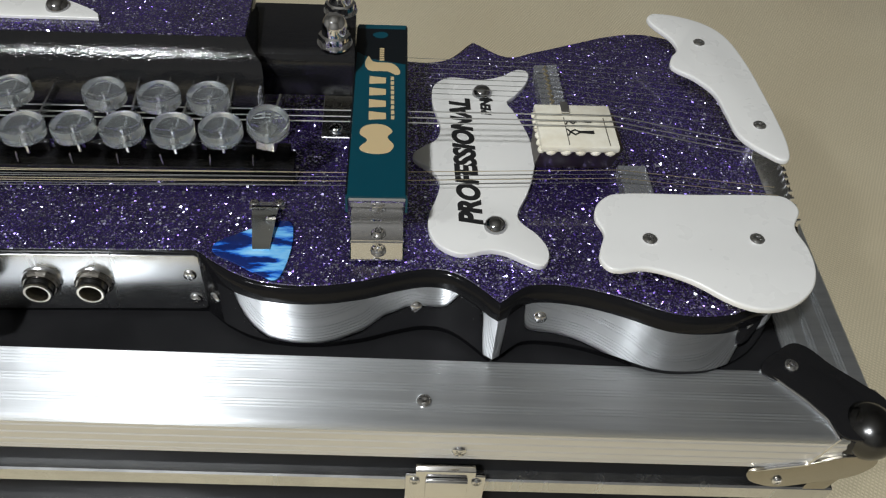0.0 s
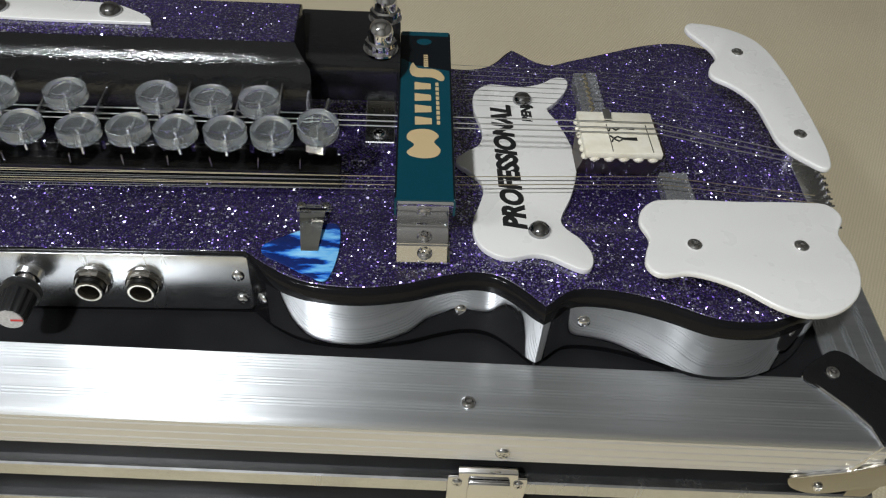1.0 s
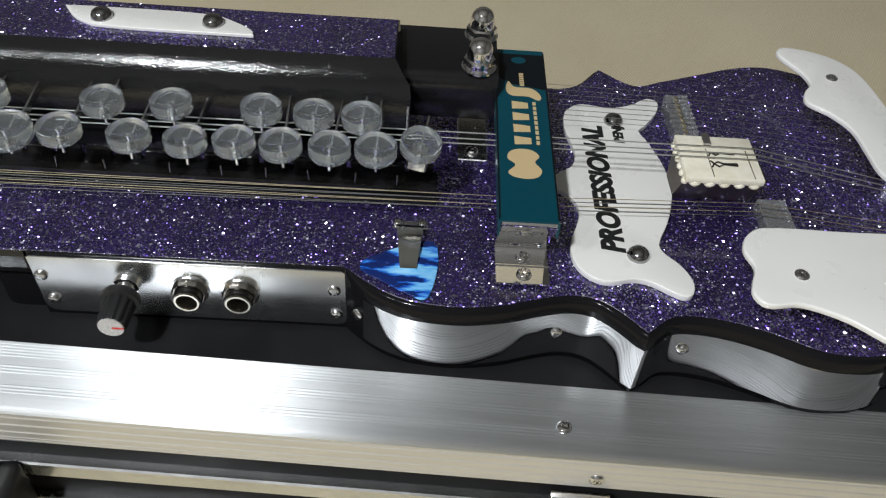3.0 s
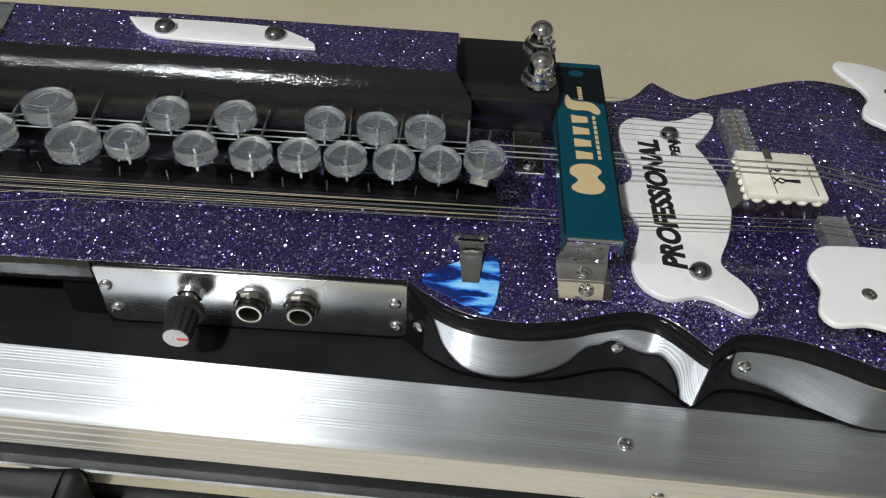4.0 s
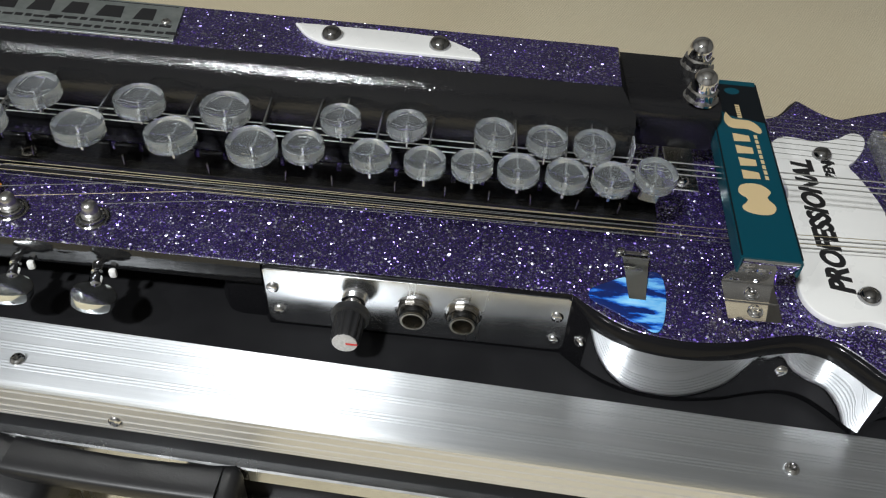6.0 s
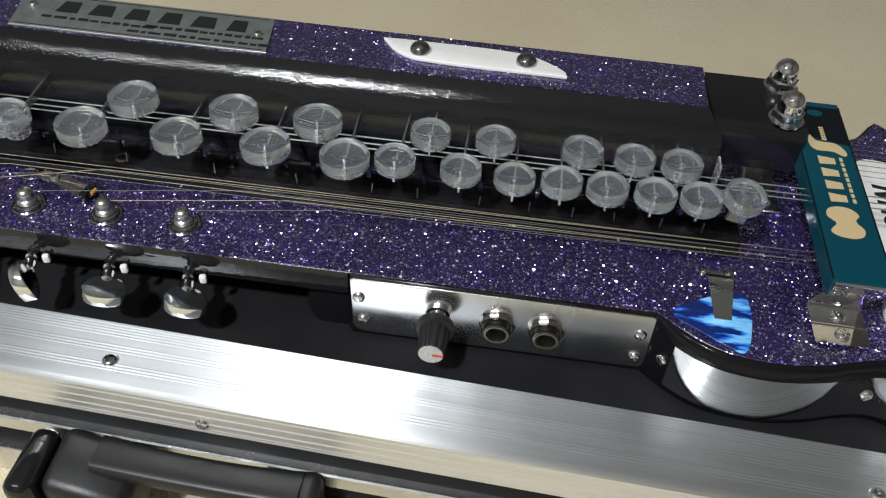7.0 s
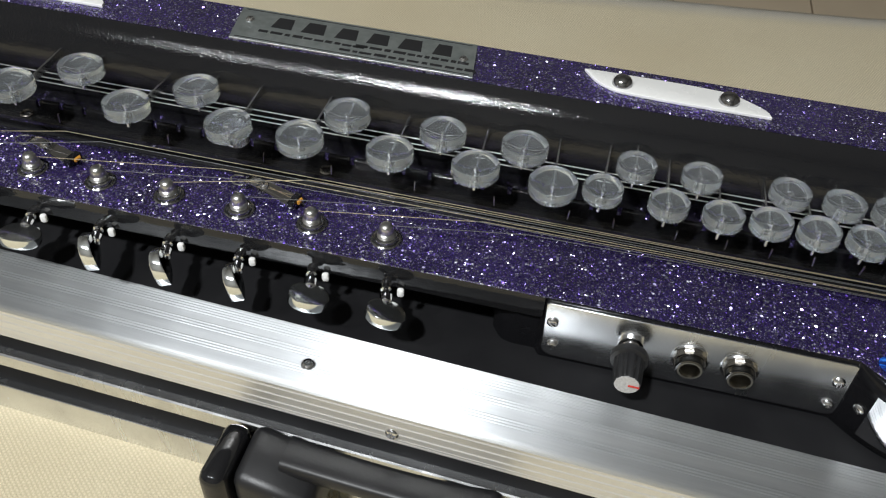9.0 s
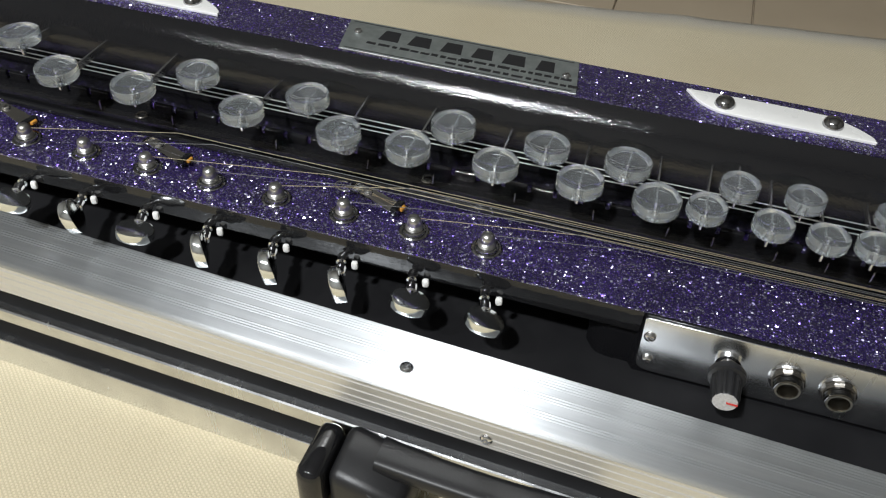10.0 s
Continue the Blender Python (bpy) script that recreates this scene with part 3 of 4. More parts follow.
# control panel: plate, screws, knob, two sockets
panel_poly = curve_through([(-190.6, 34.0), (-189.4, 34.8), (-69, 34.8), (-67.6, 34.0), (-67.1, 8), (-67.5, 5.2), (-68.6, 3.6), (-71, 3), (-183.5, 3), (-187, 3.6), (-189.2, 5.4), (-190.0, 8.5)], 3, True, tuple(range(12)))
sl = slab(panel_poly, 0, 1.6, 0.35)
for v in sl.verts:
    v.co = Vector((v.co.x, -1.3 - v.co.z, v.co.y))
panel = part("control_panel", sl, "satin", zither, "brushed metal control panel")
for x, z in ((-187, 24.5), (-185.5, 10.5), (-72, 24), (-71.5, 9.5)):
    share("screw", SCREW_SLOT, panel, mm(x, -2.9, z, 90) @ pose(0, 0, 0, 0, 0, x * 9))
AX = Matrix.Rotation(math.pi / 2, 4, "X")


def front(x, y, z):
    return Matrix.Translation((x, y, z)) @ AX


part("knob_bush", lathe([(5.2, 0), (5.2, 2.5), (3.6, 2.6), (3.6, 9), (0, 9)], 12, None, front(-154, -2.9, 22)), "chrome", panel, "bright hexagonal bush")
bm = bmesh.new()
knob_rings = []
for y, r0 in ((7, 7.2), (8, 7.6), (10.5, 7.6), (11, 6.3), (21.4, 5.7), (22.4, 5.2)):
    ring = []
    for i in range(48):
        a = 2 * math.pi * i / 48
        r = r0 - (0.45 if (i % 4 in (0, 1) and y > 10.8) else 0.0)
        ring.append(bm.verts.new(front(-154, -2.9, 22) @ Vector((r * math.cos(a), r * math.sin(a), y))))
    knob_rings.append(ring)
for a, c in zip(knob_rings, knob_rings[1:]):
    for i in range(48):
        bm.faces.new((a[i], a[(i + 1) % 48], c[(i + 1) % 48], c[i]))
bm.faces.new(knob_rings[0])
bm.faces.new(knob_rings[-1])
knob = part("knob", bm, "plastic", panel, "black fluted volume knob")
part("pointer_cap", lathe([(4.9, 22.2), (4.9, 22.8), (0, 22.9)], 24, None, front(-154, -2.9, 22)), "cap", panel, "grey knob cap")
bm = add_box(bmesh.new(), 0.5, 5.0, -0.4, 0.4, 22.9, 23.2)
for v in bm.verts:
    v.co = front(-154, -2.9, 22) @ v.co
part("pointer_line", bm, "red", panel, "red pointer line")
for x in (-129.5, -109.5):
    jack = part("socket_washer", lathe([(7.6, 0), (7.6, 1.0), (5, 1.1)], 28, None, front(x, -2.9, 20)), "chrome", panel, "bright socket washer")
    part("socket_nut", lathe([(7.0, 1.0), (7.0, 2.6), (6.4, 3.2), (5.0, 3.2)], 12, None, front(x, -2.9, 20)), "gunmetal", jack, "worn round nut", smooth_below=20)
    part("socket_sleeve", lathe([(5.7, 3.0), (5.7, 3.5), (5.2, 3.8), (5.7, 4.2), (5.2, 4.6), (5.7, 5.0), (5.2, 5.4), (5.7, 5.8), (5.5, 6.6), (4.9, 6.8)], 28, None, front(x, -2.9, 20)), "dark_metal", jack, "dark threaded sleeve")
    part("socket_ring", lathe([(5.0, 6.6), (5.0, 7.0), (4.2, 7.0), (4.0, 6.4), (3.9, 1)], 28, None, front(x, -2.9, 20)), "nickel", jack, "bright ring in the mouth")
    # near-black disc in the bore, the shade of its depth put into the colour
    part("socket_hole", lathe([(3.9, 1.2), (0, 1.2)], 24, None, front(x, -2.9, 20)), "dark_hole", jack)

# the key box cover along the back
quarter = [(75.5, 82.4), (73, 80.9), (70, 78.4), (67, 75.2), (64.5, 71.2), (63, 67), (62.2, 62)]
cover_prof = [(107, 37), (107, 82), (105.5, 82.4)] + quarter + [(62, 57), (65, 56), (65, 37)]
cover = part("key_cover", extrude_profile(cover_prof, XL, -46), "lacquer", zither, "black lacquered key cover with orange-peel gloss", smooth_below=30)
for v in cover.data.vertices:  # the sloping end of the cover
    if v.co.x > -0.1 and v.co.z > 0.0745:
        v.co.x -= (v.co.z - 0.0745) * 0.9
part("cover_top", extrude_profile([(75.8, 82.3), (105.3, 82.3), (105.3, 83.2), (75.8, 83.2)], XL, -53.5), "glitter", zither, "violet glitter strip on the key cover")
end_prof = [(117, 52), (117, 73.5), (116, 74.6), (82, 74.6), (79.5, 73.8), (77.6, 71.6), (77, 68), (77, 54), (78.5, 52)]
part("cover_end", extrude_profile(end_prof, -54, -9), "lacquer", zither, "black lacquered end block with two acorn nuts", smooth_below=40)
NUT_DOME = mesh_of("acorn_nut", lathe([(7.6, 0), (7.6, 0.8), (6.2, 1.0), (6.3, 1.4), (6.3, 4.8), (5.5, 5.4), (5.4, 8.6), (4.9, 10.8), (3.8, 12.5), (2.2, 13.6), (0, 14.0)], 24), M["chrome"], 35)
for x, y in ((-17.5, 85), (-16, 110.5)):
    nut = share("acorn_nut", NUT_DOME, zither, mm(x, y, 74.5), "chromed acorn nut with washer")
    part("hexagon", lathe([(6.9, 0.9), (6.9, 4.6), (5.4, 5.2), (4.6, 5.2)], 6), "chrome", nut, "", None, 20)


def strip_plate(x0, flip=1):
    pts = [(0, 15), (7, 6), (18, 1.0), (82, 0), (81, 3.5), (74, 9), (62, 14.5), (10, 15.5)]
    p = curve_through([(x0 + x, 83 + y) for x, y in pts], 4, True, (0, 3))
    return slab(p, 83.2, 84.8, 0.35)


for x0 in (-195, -508.0):
    sp = part("cover_plate", strip_plate(x0), "white", zither, "white acrylic plate with two domed screws")
    for dx in (17.5, 64):
        share("dome_screw", DOME, sp, mm(x0 + dx, 90.3, 84.8), "chromed domed screw")

# maker's plate: bars stand in for its writing
plate = part("maker_plate", slab([(-362.5, 104), (-246, 104), (-242.5, 75.8), (-358, 75.8)], 83.2, 84.2, 0.2), "etched", zither, "etched grey metal maker's plate")
for x, y in ((-354.5, 93), (-249.5, 89)):
    share("screw", SCREW_SMALL, plate, mm(x, y, 84.2))
for x0, x1, y in ((-360.4, -248.2, 102.3), (-356.0, -244.6, 77.4)):
    part("rule", box(x0, x1, y - 0.25, y + 0.25, 84.2, 84.32), "black_print", plate, "thin black rule")


def mark(x, y, w, h, parent, z, mat):
    """One bold printed block with a cut corner."""
    part("bar", slab([(x, y), (x + w * 0.86, y), (x + w * 0.74, y + h), (x + w * 0.1, y + h)], z, z + 0.12, 0.03, 1), mat, parent, "bold printed block", None, 0)


x = -343.0
for w in (15, 16.5, 15.5, 15, 16.5, 13):
    mark(x, 89.5, w * 0.8, 9.5, plate, 84.2, "black_print")
    x += w
random.seed(5)
for x0, x1, y in ((-347, -297, 84), (-300, -250, 85.0), (-306, -247, 79.8)):
    x = x0
    while x < x1:
        w = random.uniform(2.2, 6.0)
        part("bar", box(x, x + w, y, y + random.uniform(1.6, 2.2), 84.2, 84.32), "black_print", plate, "small printed bar", None, 0)
        x += w + random.uniform(0.7, 1.5)

# the rail under the front keys
rail = part("front_rail", box(XL, -33, 38, 49.5, 37, 44.5, 0.8, 2), "lacquer", zither, "black lacquered key rail")
part("rear_rail", box(XL, -50, 62.5, 66, 37, 57, 0.8, 1), "lacquer", zither, "black lacquered rear key rail")
part("rail_foot", box(XL, -33, 35, 38, 37, 40.5, 0.8, 1), "gloss", zither)


# the keys
def key_cap(r, h=5.8):
    """A turned acrylic disc: rounded rim, dished face, small bore for the pin."""
    return lathe([(1.5, -h + 2.4), (1.5, -h), (r * 0.8, -h), (r * 0.96, -h + 0.3), (r, -h + 0.9), (r, -0.8), (r * 0.975, -0.25), (r * 0.92, 0), (r * 0.84, -0.1), (r * 0.74, -0.8), (r * 0.45, -1.4), (0, -1.6)], 48)


CAP_S = mesh_of("cap", key_cap(8.2), M["clear"], 40)
CAP_L = mesh_of("cap", key_cap(10.0, 6.3), M["clear"], 40)


def lever(y_cap, y_end, tall=4.0):
    """A flat steel blade that runs back into the cover, with a bent pin under the cap."""
    b = bmesh.new()
    add_box(b, -0.5, 0.5, -1.5, y_end - y_cap, -11.0, -11.0 + tall, 0.15, 1)
    add_box(b, -0.55, 0.55, -1.8, 0.4, -13.0, -2.2, 0.2, 1)
    return b


LEVER_F = mesh_of("lever", lever(27.5, 66), M["satin"], 30)
LEVER_B = mesh_of("lever", lever(45, 66), M["satin"], 30)
random.seed(11)
front_keys = [(-57.9, 0), (-75.4, 0), (-94.2, 0), (-112, 0), (-130.2, 0), (-151.4, 0), (-177.7, 0), (-197.7, 1), (-230, 1), (-266.4, 1), (-305.5, 1), (-338, 1), (-385, 1), (-441, 1), (-482, 1)]
back_keys = [(-64.6, 0), (-83.4, 0), (-104.2, 0), (-139.6, 0), (-165.9, 0), (-212.4, 1), (-247.8, 1), (-290.6, 1), (-360.5, 1), (-417, 1), (-516, 1)]
for row, y, z, lev in ((front_keys, 26.8, 75.3, LEVER_F), (back_keys, 44.6, 77.4, LEVER_B)):
    for x, big in row:
        base = mm(x, y + random.uniform(-0.8, 0.8), z + random.uniform(-0.5, 0.5), random.uniform(-3, 3), random.uniform(-3, 3), random.uniform(-3, 3))
        key = share("key", lev, zither, base, "steel key lever with a clear round acrylic cap")
        share("cap", CAP_L if big else CAP_S, key, pose(0, 0, 0, 0, 0, random.uniform(0, 360)), "clear round acrylic cap")
# a clear sleeve left under one of the caps
part("sleeve", lathe([(3.4, -12.5), (5.2, -12.5), (5.4, -12), (5.4, -6.6), (3.4, -6.6), (3.4, -12.5)], 24), "hazy", zither, "clear sleeve under a key cap", mm(-335, 28, 75.3, 4, 5, 0))
# the last key stands askew on a brass-coloured block
key = share("key", LEVER_B, zither, mm(-40.5, 31.0, 75.3, 8, 6, -8), "steel key lever with a tilted clear cap")
share("cap", CAP_S, key, pose(0, 0, 0), "clear round acrylic cap")
part("key_block", box(-4, 4, -5, 3, -13, -7.2, 0.6, 1), "nickel", key, "brass-coloured block")
# the clear blade behind the last key
part("guide_blade", box(-47.2, -46.4, 52, 60, 57, 70, 0.3, 1), "hazy", zither, "thin clear guide blade")
RAIL_PIN = mesh_of("rail_pin", box(-0.4, 0.4, -0.5, 0.5, 0, 5.5, 0.15, 1), M["gunmetal"], 30)
for x, big in front_keys:
    share("rail_pin", RAIL_PIN, zither, mm(x + 8, 39.5, 44.2, 0, random.uniform(-6, 6), 0))
# guide blocks along the rail, each with a slot between it and the next
BLOCK = mesh_of("guide_block", box(-5.2, 5.2, -1.2, 1.2, 0, 5.0, 0.4, 1), M["lacquer"], 30)
for k in range(42):
    share("guide_block", BLOCK, rail, mm(-40 - 12.2 * k, 47.6, 44.3))
EYELET = mesh_of("eyelet", lathe([(2.0, 0), (3.2, 0), (3.4, 0.5), (3.0, 1.0), (2.2, 1.0), (2.0, 0.4)], 20), M["gunmetal"], 40)
for x in (-300.5, -452.0):
    share("eyelet", EYELET, rail, mm(x, 41.5, 44.5), "dark metal eyelet")

# bright strap under the end block
strap = part("strap", box(-24, -10.5, 66.5, 104, 37, 38.2, 0.4, 1), "satin", zither, "satin metal strap")
share("screw", SCREW, strap, mm(-17.5, 72.5, 38.2))

# bridge cover: printed teal shell on a bright bent foot
shell_prof = [(-10.5, 57), (-10.5, 64), (-9.8, 65), (11.8, 65), (12.5, 64), (12.5, 57), (11.7, 57), (11.7, 63.8), (11.3, 64.2), (-9.3, 64.2), (-9.7, 63.8), (-9.7, 57)]
bm = extrude_profile(shell_prof, -0.5, 116)
for v in bm.verts:
    v.co = Vector((v.co.y + v.co.x * 0.016, v.co.x, v.co.z))
bridge_cover = part("bridge_cover", bm, "teal", zither, "teal printed metal bridge cover", smooth_below=30)
foot_path = [(1.0, 64.0), (0.2, 63.0), (0.6, 60.5), (7.5, 50), (11.5, 43), (12, 39.4), (10.5, 38.6), (-8, 38.4)]
foot = part("cover_foot", strip_bent(foot_path, None, 10.4, -0.9), "chrome", bridge_cover, "chromed bent foot", mm(1.2, 0, 0))
crease = part("foot_fold", box(-10.6, 10.6, 0.9, 1.7, 39.0, 39.9, 0.2, 1), "chrome", foot)
RIVET = mesh_of("rivet", lathe([(3.0, 0), (2.8, 0.8), (1.6, 1.3), (0, 1.4)], 20), M["chrome"], 40)
share("rivet", RIVET, foot, mm(0, 3.2, 55.2, 123, 0, 0))
share("screw", SCREW, foot, mm(0.6, 5.8, 39.3))
share("screw", SCREW, foot, mm(0.6, -3.2, 39.2, 0, 0, 40))
back_path = [(115, 64.0), (115.8, 62.0), (114.5, 39), (116.5, 38.4), (124, 38.4)]
part("cover_foot", strip_bent(back_path, None, 10.4, 0.9), "chrome", bridge_cover, "chromed bent foot", mm(3, 0, 0))
part("print_panel", slab([(-8.6, 112.5), (-9.0, 94), (-1.5, 88), (13.2, 84.5), (13.7, 112.5)], 65.0, 65.06, 0.02, 1), "black_gloss_print", bridge_cover, "black printed end of the shell", None, 0)
part("print_dot", slab(curve_through([(-1.5, 107.5), (2.5, 110), (5.5, 107.5), (2.0, 104.6)], 4), 65.08, 65.14, 0.02, 1), "teal", bridge_cover, "small teal printed oval", None, 0)
for x in (-10.2, 11.9):
    bm = add_box(bmesh.new(), x - 0.35, x + 0.35, 0.5, 114, 65.0, 65.07)
    for v in bm.verts:
        v.co.x += v.co.y * 0.016
    part("border_line", bm, "black_gloss_print", bridge_cover, "thin black printed border", None, 0)
# print on the shell: gold blocks in place of the maker's mark
def gold_bar(x0, x1, y0, y1, label="gold printed bar"):
    part("bar", box(x0, x1, y0, y1, 65.02, 65.14), "gold_print", bridge_cover, label, None, 0)


part("bar", slab(curve_through([(-6, 27), (-2, 24), (5, 24.5), (7.5, 29), (5, 34), (7, 38), (3, 42), (-4, 41), (-6, 36), (-3, 32)], 4), 65.02, 65.14, 0.03, 1), "gold_print", bridge_cover, "large gold printed blob", None, 0)
for k in range(4):
    y = 45 + 8.2 * k
    part("bar", slab([(-2.6, y), (4.4, y + 0.6), (4.4, y + 4.6), (-2.6, y + 5.6)], 65.02, 65.14, 0.03, 1), "gold_print", bridge_cover, "gold printed block", None, 0)
part("bar", slab(curve_through([(-3.5, 80), (5, 79), (9.5, 76.5), (10.4, 80), (7, 85), (-1, 86), (-3.5, 90)], 4), 65.02, 65.14, 0.03, 1), "gold_print", bridge_cover, "gold printed blob", None, 0)
for k in range(9):
    gold_bar(6.4, 7.8, 45.5 + 3.4 * k, 47.9 + 3.4 * k, "small gold printed bar")
for k in range(6):
    gold_bar(1.6, 3.6, 87 + 1.7 * k, 88.2 + 1.7 * k, "small gold printed bar")

# white name plate on the soundboard
plate_pts = [(36, 112), (50, 110.5), (61, 114), (68.5, 119.5), (74, 118), (72.5, 109), (65.5, 98), (61.5, 93), (64, 86), (68.5, 70), (70, 54), (68, 42.5), (64, 30), (58.5, 17.5), (59.5, 12.5),
             (65, 6), (68.5, -2), (67.5, -9), (64, -11), (58.5, -8.5), (51.5, -4.2), (45, -3), (34, -5.2), (26, -1), (22, 6.5), (22, 16.5), (25, 25), (27.2, 34), (26, 41), (22, 46), (16.3, 53), (21, 59.5), (27, 64.5),
             (29.2, 73.5), (28, 82), (26.3, 91), (26.8, 103), (30, 108.5)]
name_plate = part("name_plate", slab(curve_through(plate_pts, 4), 37.0, 40.0, 0.5), "white", zither, "white acrylic plate with black lettering")
for x, y in ((50, 99), (48.5, 9.8)):
    share("dome_screw", DOME, name_plate, mm(x, y, 40.0), "chromed domed screw")


def text_part(text, size, at, sx, bold, shear):
    bm = lettering(text, size, shear, bold)
    for v in bm.verts:
        v.co.x *= sx
    part("lettering", bm, "black_print", name_plate, "bold black slanted lettering", at, 0)


text_part("PROFESSIONAL", 12.8, mm(43.3, 10.6, 40.1, 0, 0, 90), 0.955, 0.62, 0.2)
text_part("BENJO", 6.2, mm(53.0, 82.5, 40.1, 0, 0, 90), 1.0, 0.32, 0.14)

# the two white guards on posts
guard_pts = [(88, 10), (95.5, 15), (130, 15.2), (158, 15.5), (165.5, 14), (168.5, 7), (163.5, -3), (165, -14), (164, -25), (159, -35), (149, -42.5), (138, -44.5), (128, -41), (115, -31), (100, -25), (87.5, -26), (83.3, -21), (84.5, -14.5), (87, -7), (85, 2)]
guard = part("hand_guard", slab(curve_through(guard_pts, 5), 51.6, 54.4, 0.9, 4), "white", zither, "white acrylic hand guard on posts")
POST = mesh_of("post", lathe([(4, 36.8), (4, 51.8)], 16), M["chrome"], 40)
for x, y in ((104, -10.3), (146, -9.8)):
    share("screw", SCREW_GUARD, guard, mm(x, y, 54.4))
    share("post", POST, guard, mm(x, y, 0))
guard_pts = [(137, 146), (142, 152), (162, 146), (173, 133.5), (177.5, 110), (178.5, 86), (178.5, 58), (177, 43.5), (173.5, 37), (167, 41), (158, 53), (156.5, 68), (155, 84.5), (148.5, 96), (140, 104.5), (141.5, 112.5), (146, 119.5), (145, 129)]
guard = part("hand_guard", slab(curve_through(guard_pts, 5), 51.6, 54.4, 0.9, 4), "white", zither, "slim curved white acrylic hand guard on posts")
for x, y in ((158.5, 125.5), (169, 60.5)):
    share("screw", SCREW_GUARD, guard, mm(x, y, 54.4))
    share("post", POST, guard, mm(x, y, 0))

# bridge of cream bone on a dark foot
bridge = part("bridge", extrude_profile([(39, 57), (64, 57), (61, 37), (50, 37)], 69, 103), "dark_wood", zither, "dark wooden bridge with a cream bone top")
bm = bmesh.new()
add_box(bm, 68, 100.8, 36.5, 65, 56.8, 60, 0.7, 2)
for i in range(5):
    lathe([(0, 0), (2.2, 0.2), (2.6, 1.2), (2.2, 2.2), (0, 2.4)], 12, bm, Matrix.Translation((72.5 + 6.2 * i, 38.4, 55.2)))
for i in range(6):
    lathe([(0, 0), (1.5, 0.2), (1.7, 1.2), (1.2, 2.2), (0, 2.4)], 10, bm, Matrix.Translation((68.6, 39 + 4.6 * i, 55.2)))
bone = part("saddle", bm, "cream", bridge, "cream bone saddle with a scalloped edge")
for y, k in ((43.5, 1), (47.5, -1), (51, 1)):
    part("staple", tube([(80, y, 60.4), (81, y + 2.0 * k, 60.6), (83, y + 0.4 * k, 60.4), (85, y + 1.8 * k, 60.6), (91, y + 1.4 * k, 60.5)], 0.35, 6), "dark_hole", bone, "bent dark wire staple")
part("clip", box(79, 82.5, 58, 65.3, 60, 61.6, 0.4, 1), "chrome", bone, "bright string clip")
for x in (79.5, 96.5):
    part("seam", box(x, x + 0.35, 37.5, 56, 60.0, 60.08), "dark_wood", bone)

# clear side bridges
side_bridge = part("side_bridge", box(76.5, 87.5, 84, 117, 37, 45, 0.5, 1), "hazy", zither, "hazy clear acrylic side bridge")
bm = bmesh.new()
tube([(81.2 + (0.7 if i % 2 else -0.7), 85 + 2 * i, 45.4) for i in range(16)], 0.6, 6, bm)
part("bead_strip", bm, "brass_string", side_bridge, "twisted brass string rest")
for i in range(9):
    part("ridge", box(82.5, 87.2, 86 + 3.5 * i, 87.2 + 3.5 * i, 45.0, 46.4, 0.2, 1), "hazy", side_bridge)
part("side_bridge", box(104.5, 117, 17, 45, 37, 43.5, 0.5, 1), "hazy", zither, "hazy clear acrylic side bridge")

# tail plate with string hooks
tail_poly = [(168.5, 16), (169, 34), (170, 60), (171, 76), (183.5, 76), (183.3, 57), (179.8, 33), (175.5, 14)]
tail = part("tail_plate", slab(tail_poly, 37.0, 38.4, 0.3), "satin", zither, "satin metal tail plate with string hooks")
HOOK = mesh_of("hook", box(-1.6, 0.8, -0.6, 0.6, -3, 1.8, 0.3, 1), M["chrome"], 30)
for i in range(13):
    s = i / 12
    share("hook", HOOK, tail, mm(177 + 7.5 * s, 16 + 54 * s, 38.4, 0, 0, 12))

# blue pick under its clip
pick_poly = curve_through([(-62, -1.5), (-52, 7), (-40, 12.5), (-33.5, 13.5), (-31.5, 6), (-32, -4), (-34.5, -15), (-37, -17.5), (-42, -15.5), (-52, -9.5)], 5)
pick = tagged(new("guitar_pick", mesh_of("guitar_pick", slab(pick_poly, 37.2, 38.1, 0.3), M["pick"])), "blue marbled pick held under a bright metal clip", "pick")
pick.matrix_basis = pose(0, 0, -0.0016)


def spring_clip(L, w0, w1):
    """A tapered, sprung metal tongue: wide where it is screwed down."""
    b = bmesh.new()
    rows = []
    for s, z in ((0, 2.0), (0.08, 4.2), (0.2, 5.2), (0.5, 4.4), (0.85, 2.4), (1.0, 2.0)):
        w = (w0 + (w1 - w0) * s) / 2
        rows.append([b.verts.new((sx * w, -L * s, z + dz)) for sx, dz in ((-1, 0), (1, 0), (1, 0.7), (-1, 0.7))])
    for a, c in zip(rows, rows[1:]):
        for k in range(4):
            b.faces.new((a[k], a[(k + 1) % 4], c[(k + 1) % 4], c[k]))
    b.faces.new(rows[0])
    b.faces.new(rows[-1])
    return b


clip = part("pick_clip", spring_clip(24, 11.5, 6.5), "peg", zither, "bright sprung pick clip", mm(-43.2, 21.5, 36.0))
part("clip_base", box(-7.2, 7.2, -1, 3.2, 1, 2.2, 0.3, 1), "chrome", clip)
for dx in (-5, 5):
    share("screw", SCREW_SMALL, clip, mm(dx, 1.6, 2.2))

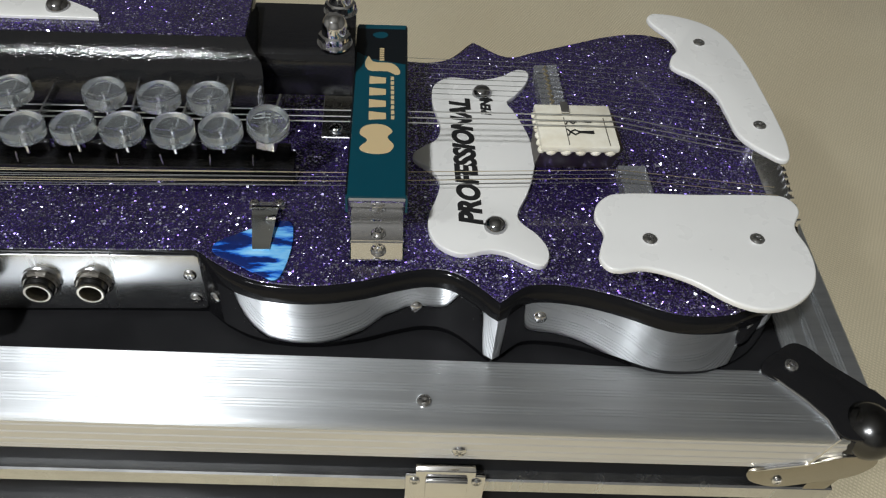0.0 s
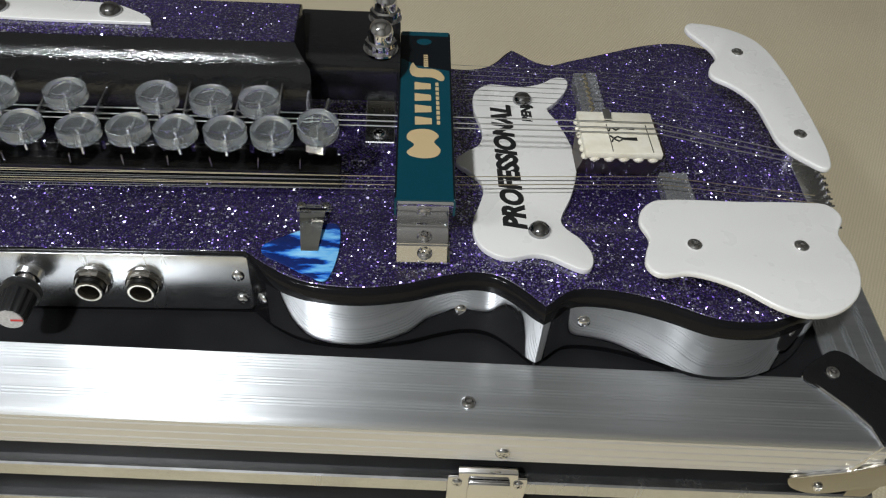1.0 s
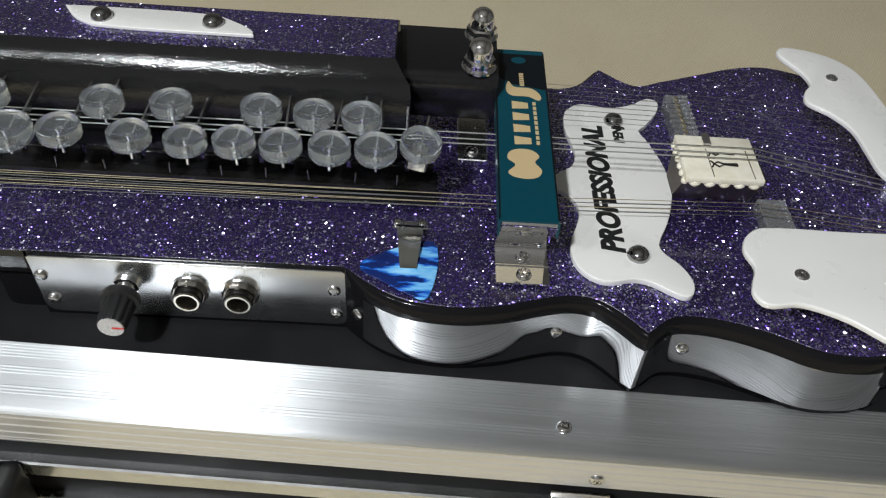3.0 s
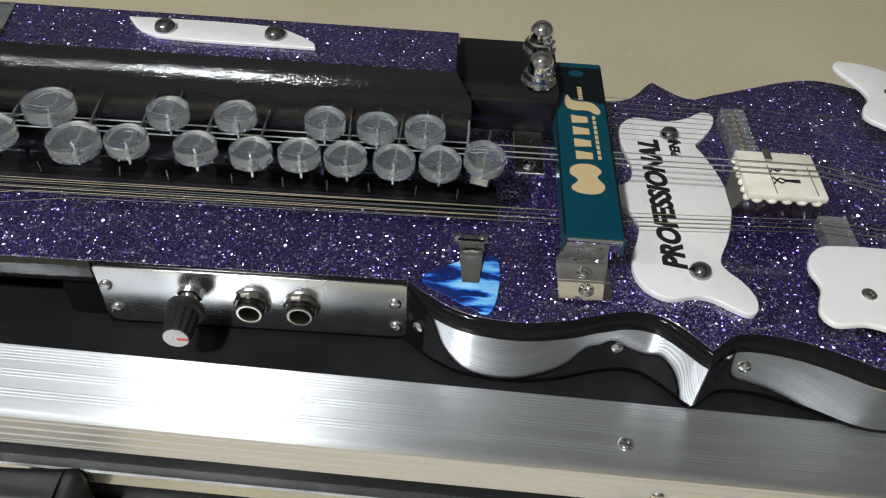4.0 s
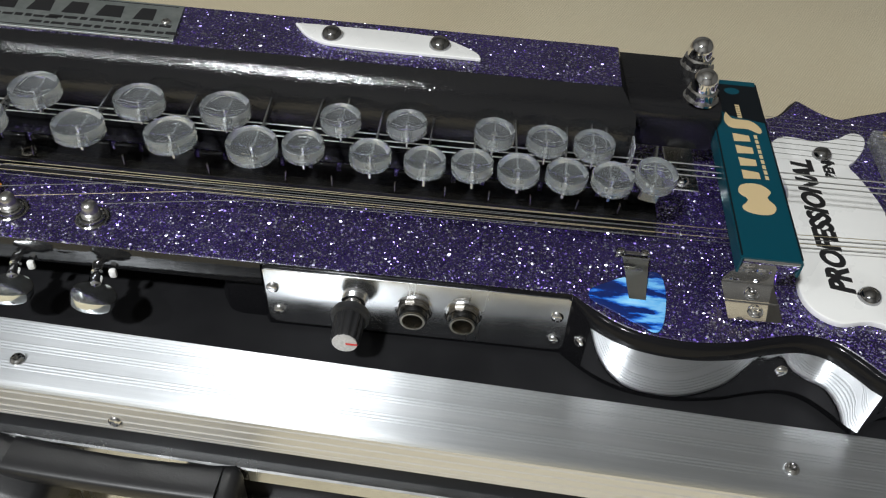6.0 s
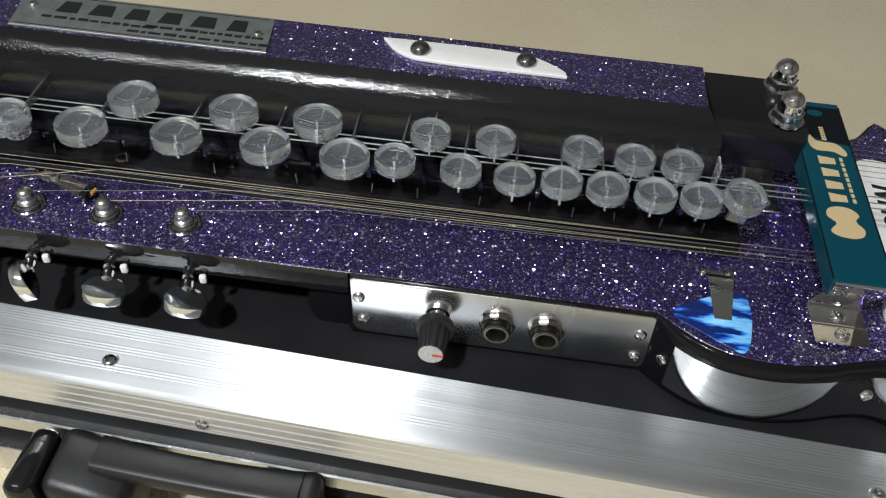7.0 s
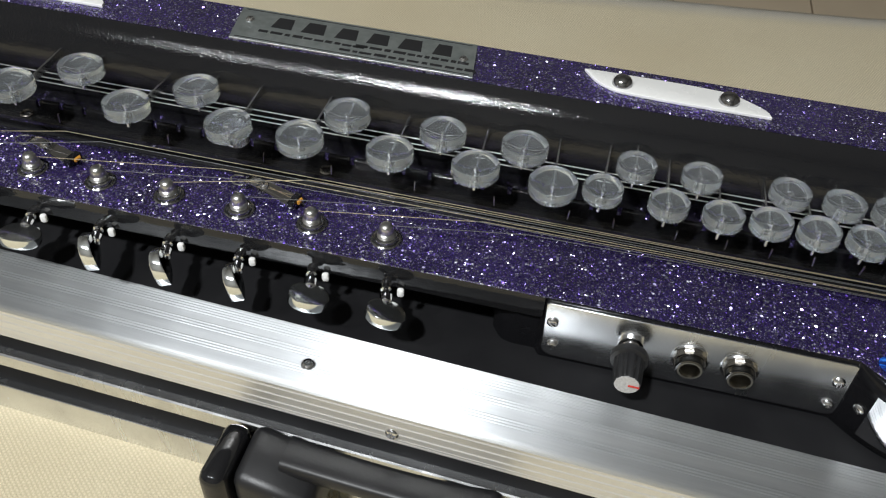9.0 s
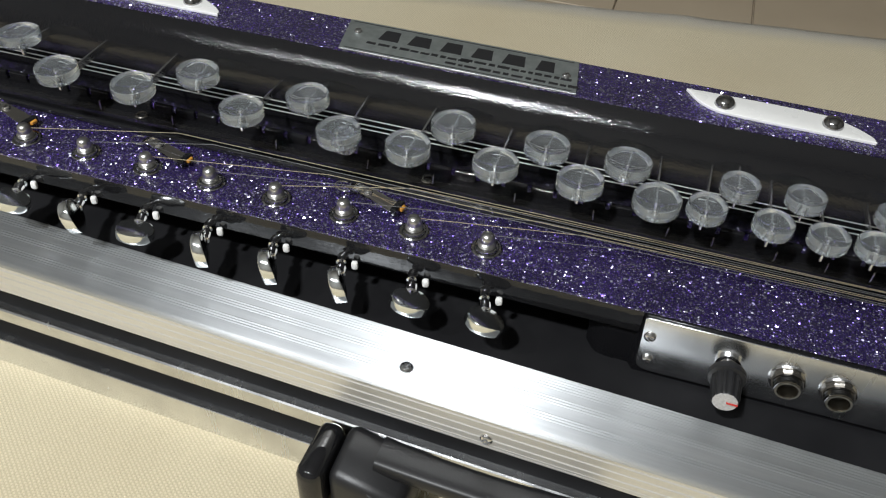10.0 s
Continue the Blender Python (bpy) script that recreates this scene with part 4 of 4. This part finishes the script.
# tuning machines
PEG_X = [-263.8 - 33.8 * i for i in range(8)]
TURNS = (20, 15, 78, 80, 85, 10, 75, 20)
WASHER = mesh_of("washer", lathe([(7.0, 0), (7.0, 0.6), (6.5, 1.0), (5.6, 1.0), (5.4, 2.0), (4.8, 2.4), (3.3, 2.4)], 28), M["darkened"], 35)
SPINDLE = mesh_of("spindle", lathe([(3.9, 2.2), (4.1, 2.7), (3.7, 3.2), (4.0, 3.7), (3.6, 4.2), (3.2, 4.5), (3.1, 5.2), (3.2, 6.0), (3.1, 7.2), (2.5, 8.3), (1.4, 8.9), (0, 9.1)], 20), M["cast"], 40)
SHAFT = mesh_of("shaft", lathe([(2.4, 0), (2.4, 3), (1.6, 3.4), (1.6, 6), (2.8, 6.4), (2.8, 10.5), (2.0, 11), (2.0, 13), (0, 13)], 16, None, AX), M["chrome"], 40)


def peg_button():
    """A cast button: oval plate, slightly dished, with a broad flat rim at its outer end."""
    line = curve_through([(-2.6, -9.6), (2.6, -9.6), (6.4, -11.4), (8.6, -15.4), (8.3, -19.4), (5.4, -23.2), (0, -24.6), (-5.4, -23.2), (-8.3, -19.4), (-8.6, -15.4), (-6.4, -11.4)], 4)
    b = slab(line, -2.9, 2.9, 0.7, 2)
    for v in b.verts:
        out = min(1.0, max(0.0, (-9.6 - v.co.y) / 15))
        v.co.z = v.co.z * (0.55 + 0.5 * out) + 0.022 * (v.co.y + 15) ** 2 * (1 if v.co.y < -15 else 0)
    return b


BUTTON = mesh_of("button", peg_button(), M["peg"], 60)
TAB = mesh_of("tab", box(3.2, 6.4, -8.8, -6.2, -2.2, 2.2, 1.1, 2), M["white"], 40)
for x, turn in zip(PEG_X, TURNS):
    peg = share("tuning_peg", SPINDLE, zither, mm(x, 13, TOP), "chromed tuning peg on a washer")
    share("washer", WASHER, peg, mm(0, 0, 0))
    share("shaft", SHAFT, peg, mm(4.0, -13.6, -14, 0, 0, 15))
    share("button", BUTTON, peg, mm(4.0, -13.6, -14, 0, 0, 15) @ pose(0, 0, 0, 0, turn, 0), "chromed oval button")
    share("tab", TAB, peg, mm(4.5, -10, -14, 0, 0, 15), "small white tab")

# two string guides between the pegs
for x, y, rz in ((-322, 21, 78), (-430, 20, 78), (-518, 21, 78)):
    sg = part("string_guide", spring_clip(27, 4.5, 8), "chrome", zither, "bright tapered string guide", mm(x - 14, y + 7, 37.6, 0, 0, rz))
    part("guide_tip", box(-4.2, 4.2, -29.5, -26, 0.5, 4.4, 0.5, 1), "lacquer", sg, "dark tip")
    part("guide_bead", box(-1.5, 2.5, -31, -29.5, 2, 4.2, 0.6, 1), "amber", sg, "amber bead")
    share("screw", SCREW_SMALL, sg, mm(0, -12, 5.0))
    part("guide_loop", tube([(3.2 * math.cos(a * 0.5), 1.5 + 4.5 * math.sin(a * 0.5), 3.0) for a in range(13)], 0.45, 6), "chrome", sg, "bright wire loop")

# strings
for y, ye in ((49.0, 56), (52.4, 60), (56.5, 64)):
    part("melody_string", tube([(XL, y - 0.5, 59.6), (68, y, 61.0), (101, y, 61.0), (177, ye, 40)], 0.3), "steel_string", zither, "plain steel string")
for i in range(8):
    y = 88.5 + 4.0 * i
    part("drone_string", tube([(-10, y + 1, 47), (81.5, y, 46.2), (166, y - 12 + 2 * i, 41)], 0.11), "dull_string", zither, "thin steel string")
for i, x in enumerate(PEG_X):
    y = 24.0 + 2.6 * (i % 4)
    join = x + 60 + 14 * (i % 3)
    path = [(x + 1.5, 14.5, 44.0 - 0.8 * (i // 4)), (join, y + 1.5 * (i // 4), 45.4), (-10, y + 2.5, 46.0)]
    path += [(104.5, y + 9, 44.2), (172, y + 3, 41)] if i < 4 else []
    part("drone_string", tube(path, 0.17), "brass_string" if i % 2 else "dull_string", zither, "thin wound string")

# the unseen lamps, made as bare hanging bulbs whose glass lets their light through
for place, watts in LAMPS:
    lamp = thing("unseen_lamp", "unseen bare white bulb on a black cord, added for light", "lamp", pose(*place), "hanging lamps")
    bulb = part("bulb", lathe([(0, -42), (20, -38), (36, -22), (42, 0), (38, 20), (24, 42), (14, 60), (0, 62)], 24), "lamp", lamp, "glowing white bulb")
    bulb.visible_shadow = False
    part("socket", lathe([(15, 56), (17, 60), (17, 96), (6, 104), (0, 104)], 20), "plastic", lamp, "black bulb socket")
    part("cord", tube([(0, 0, 100), (0, 0, 2798 - place[2] * 1000)], 3, 8), "plastic", lamp, "black cord")
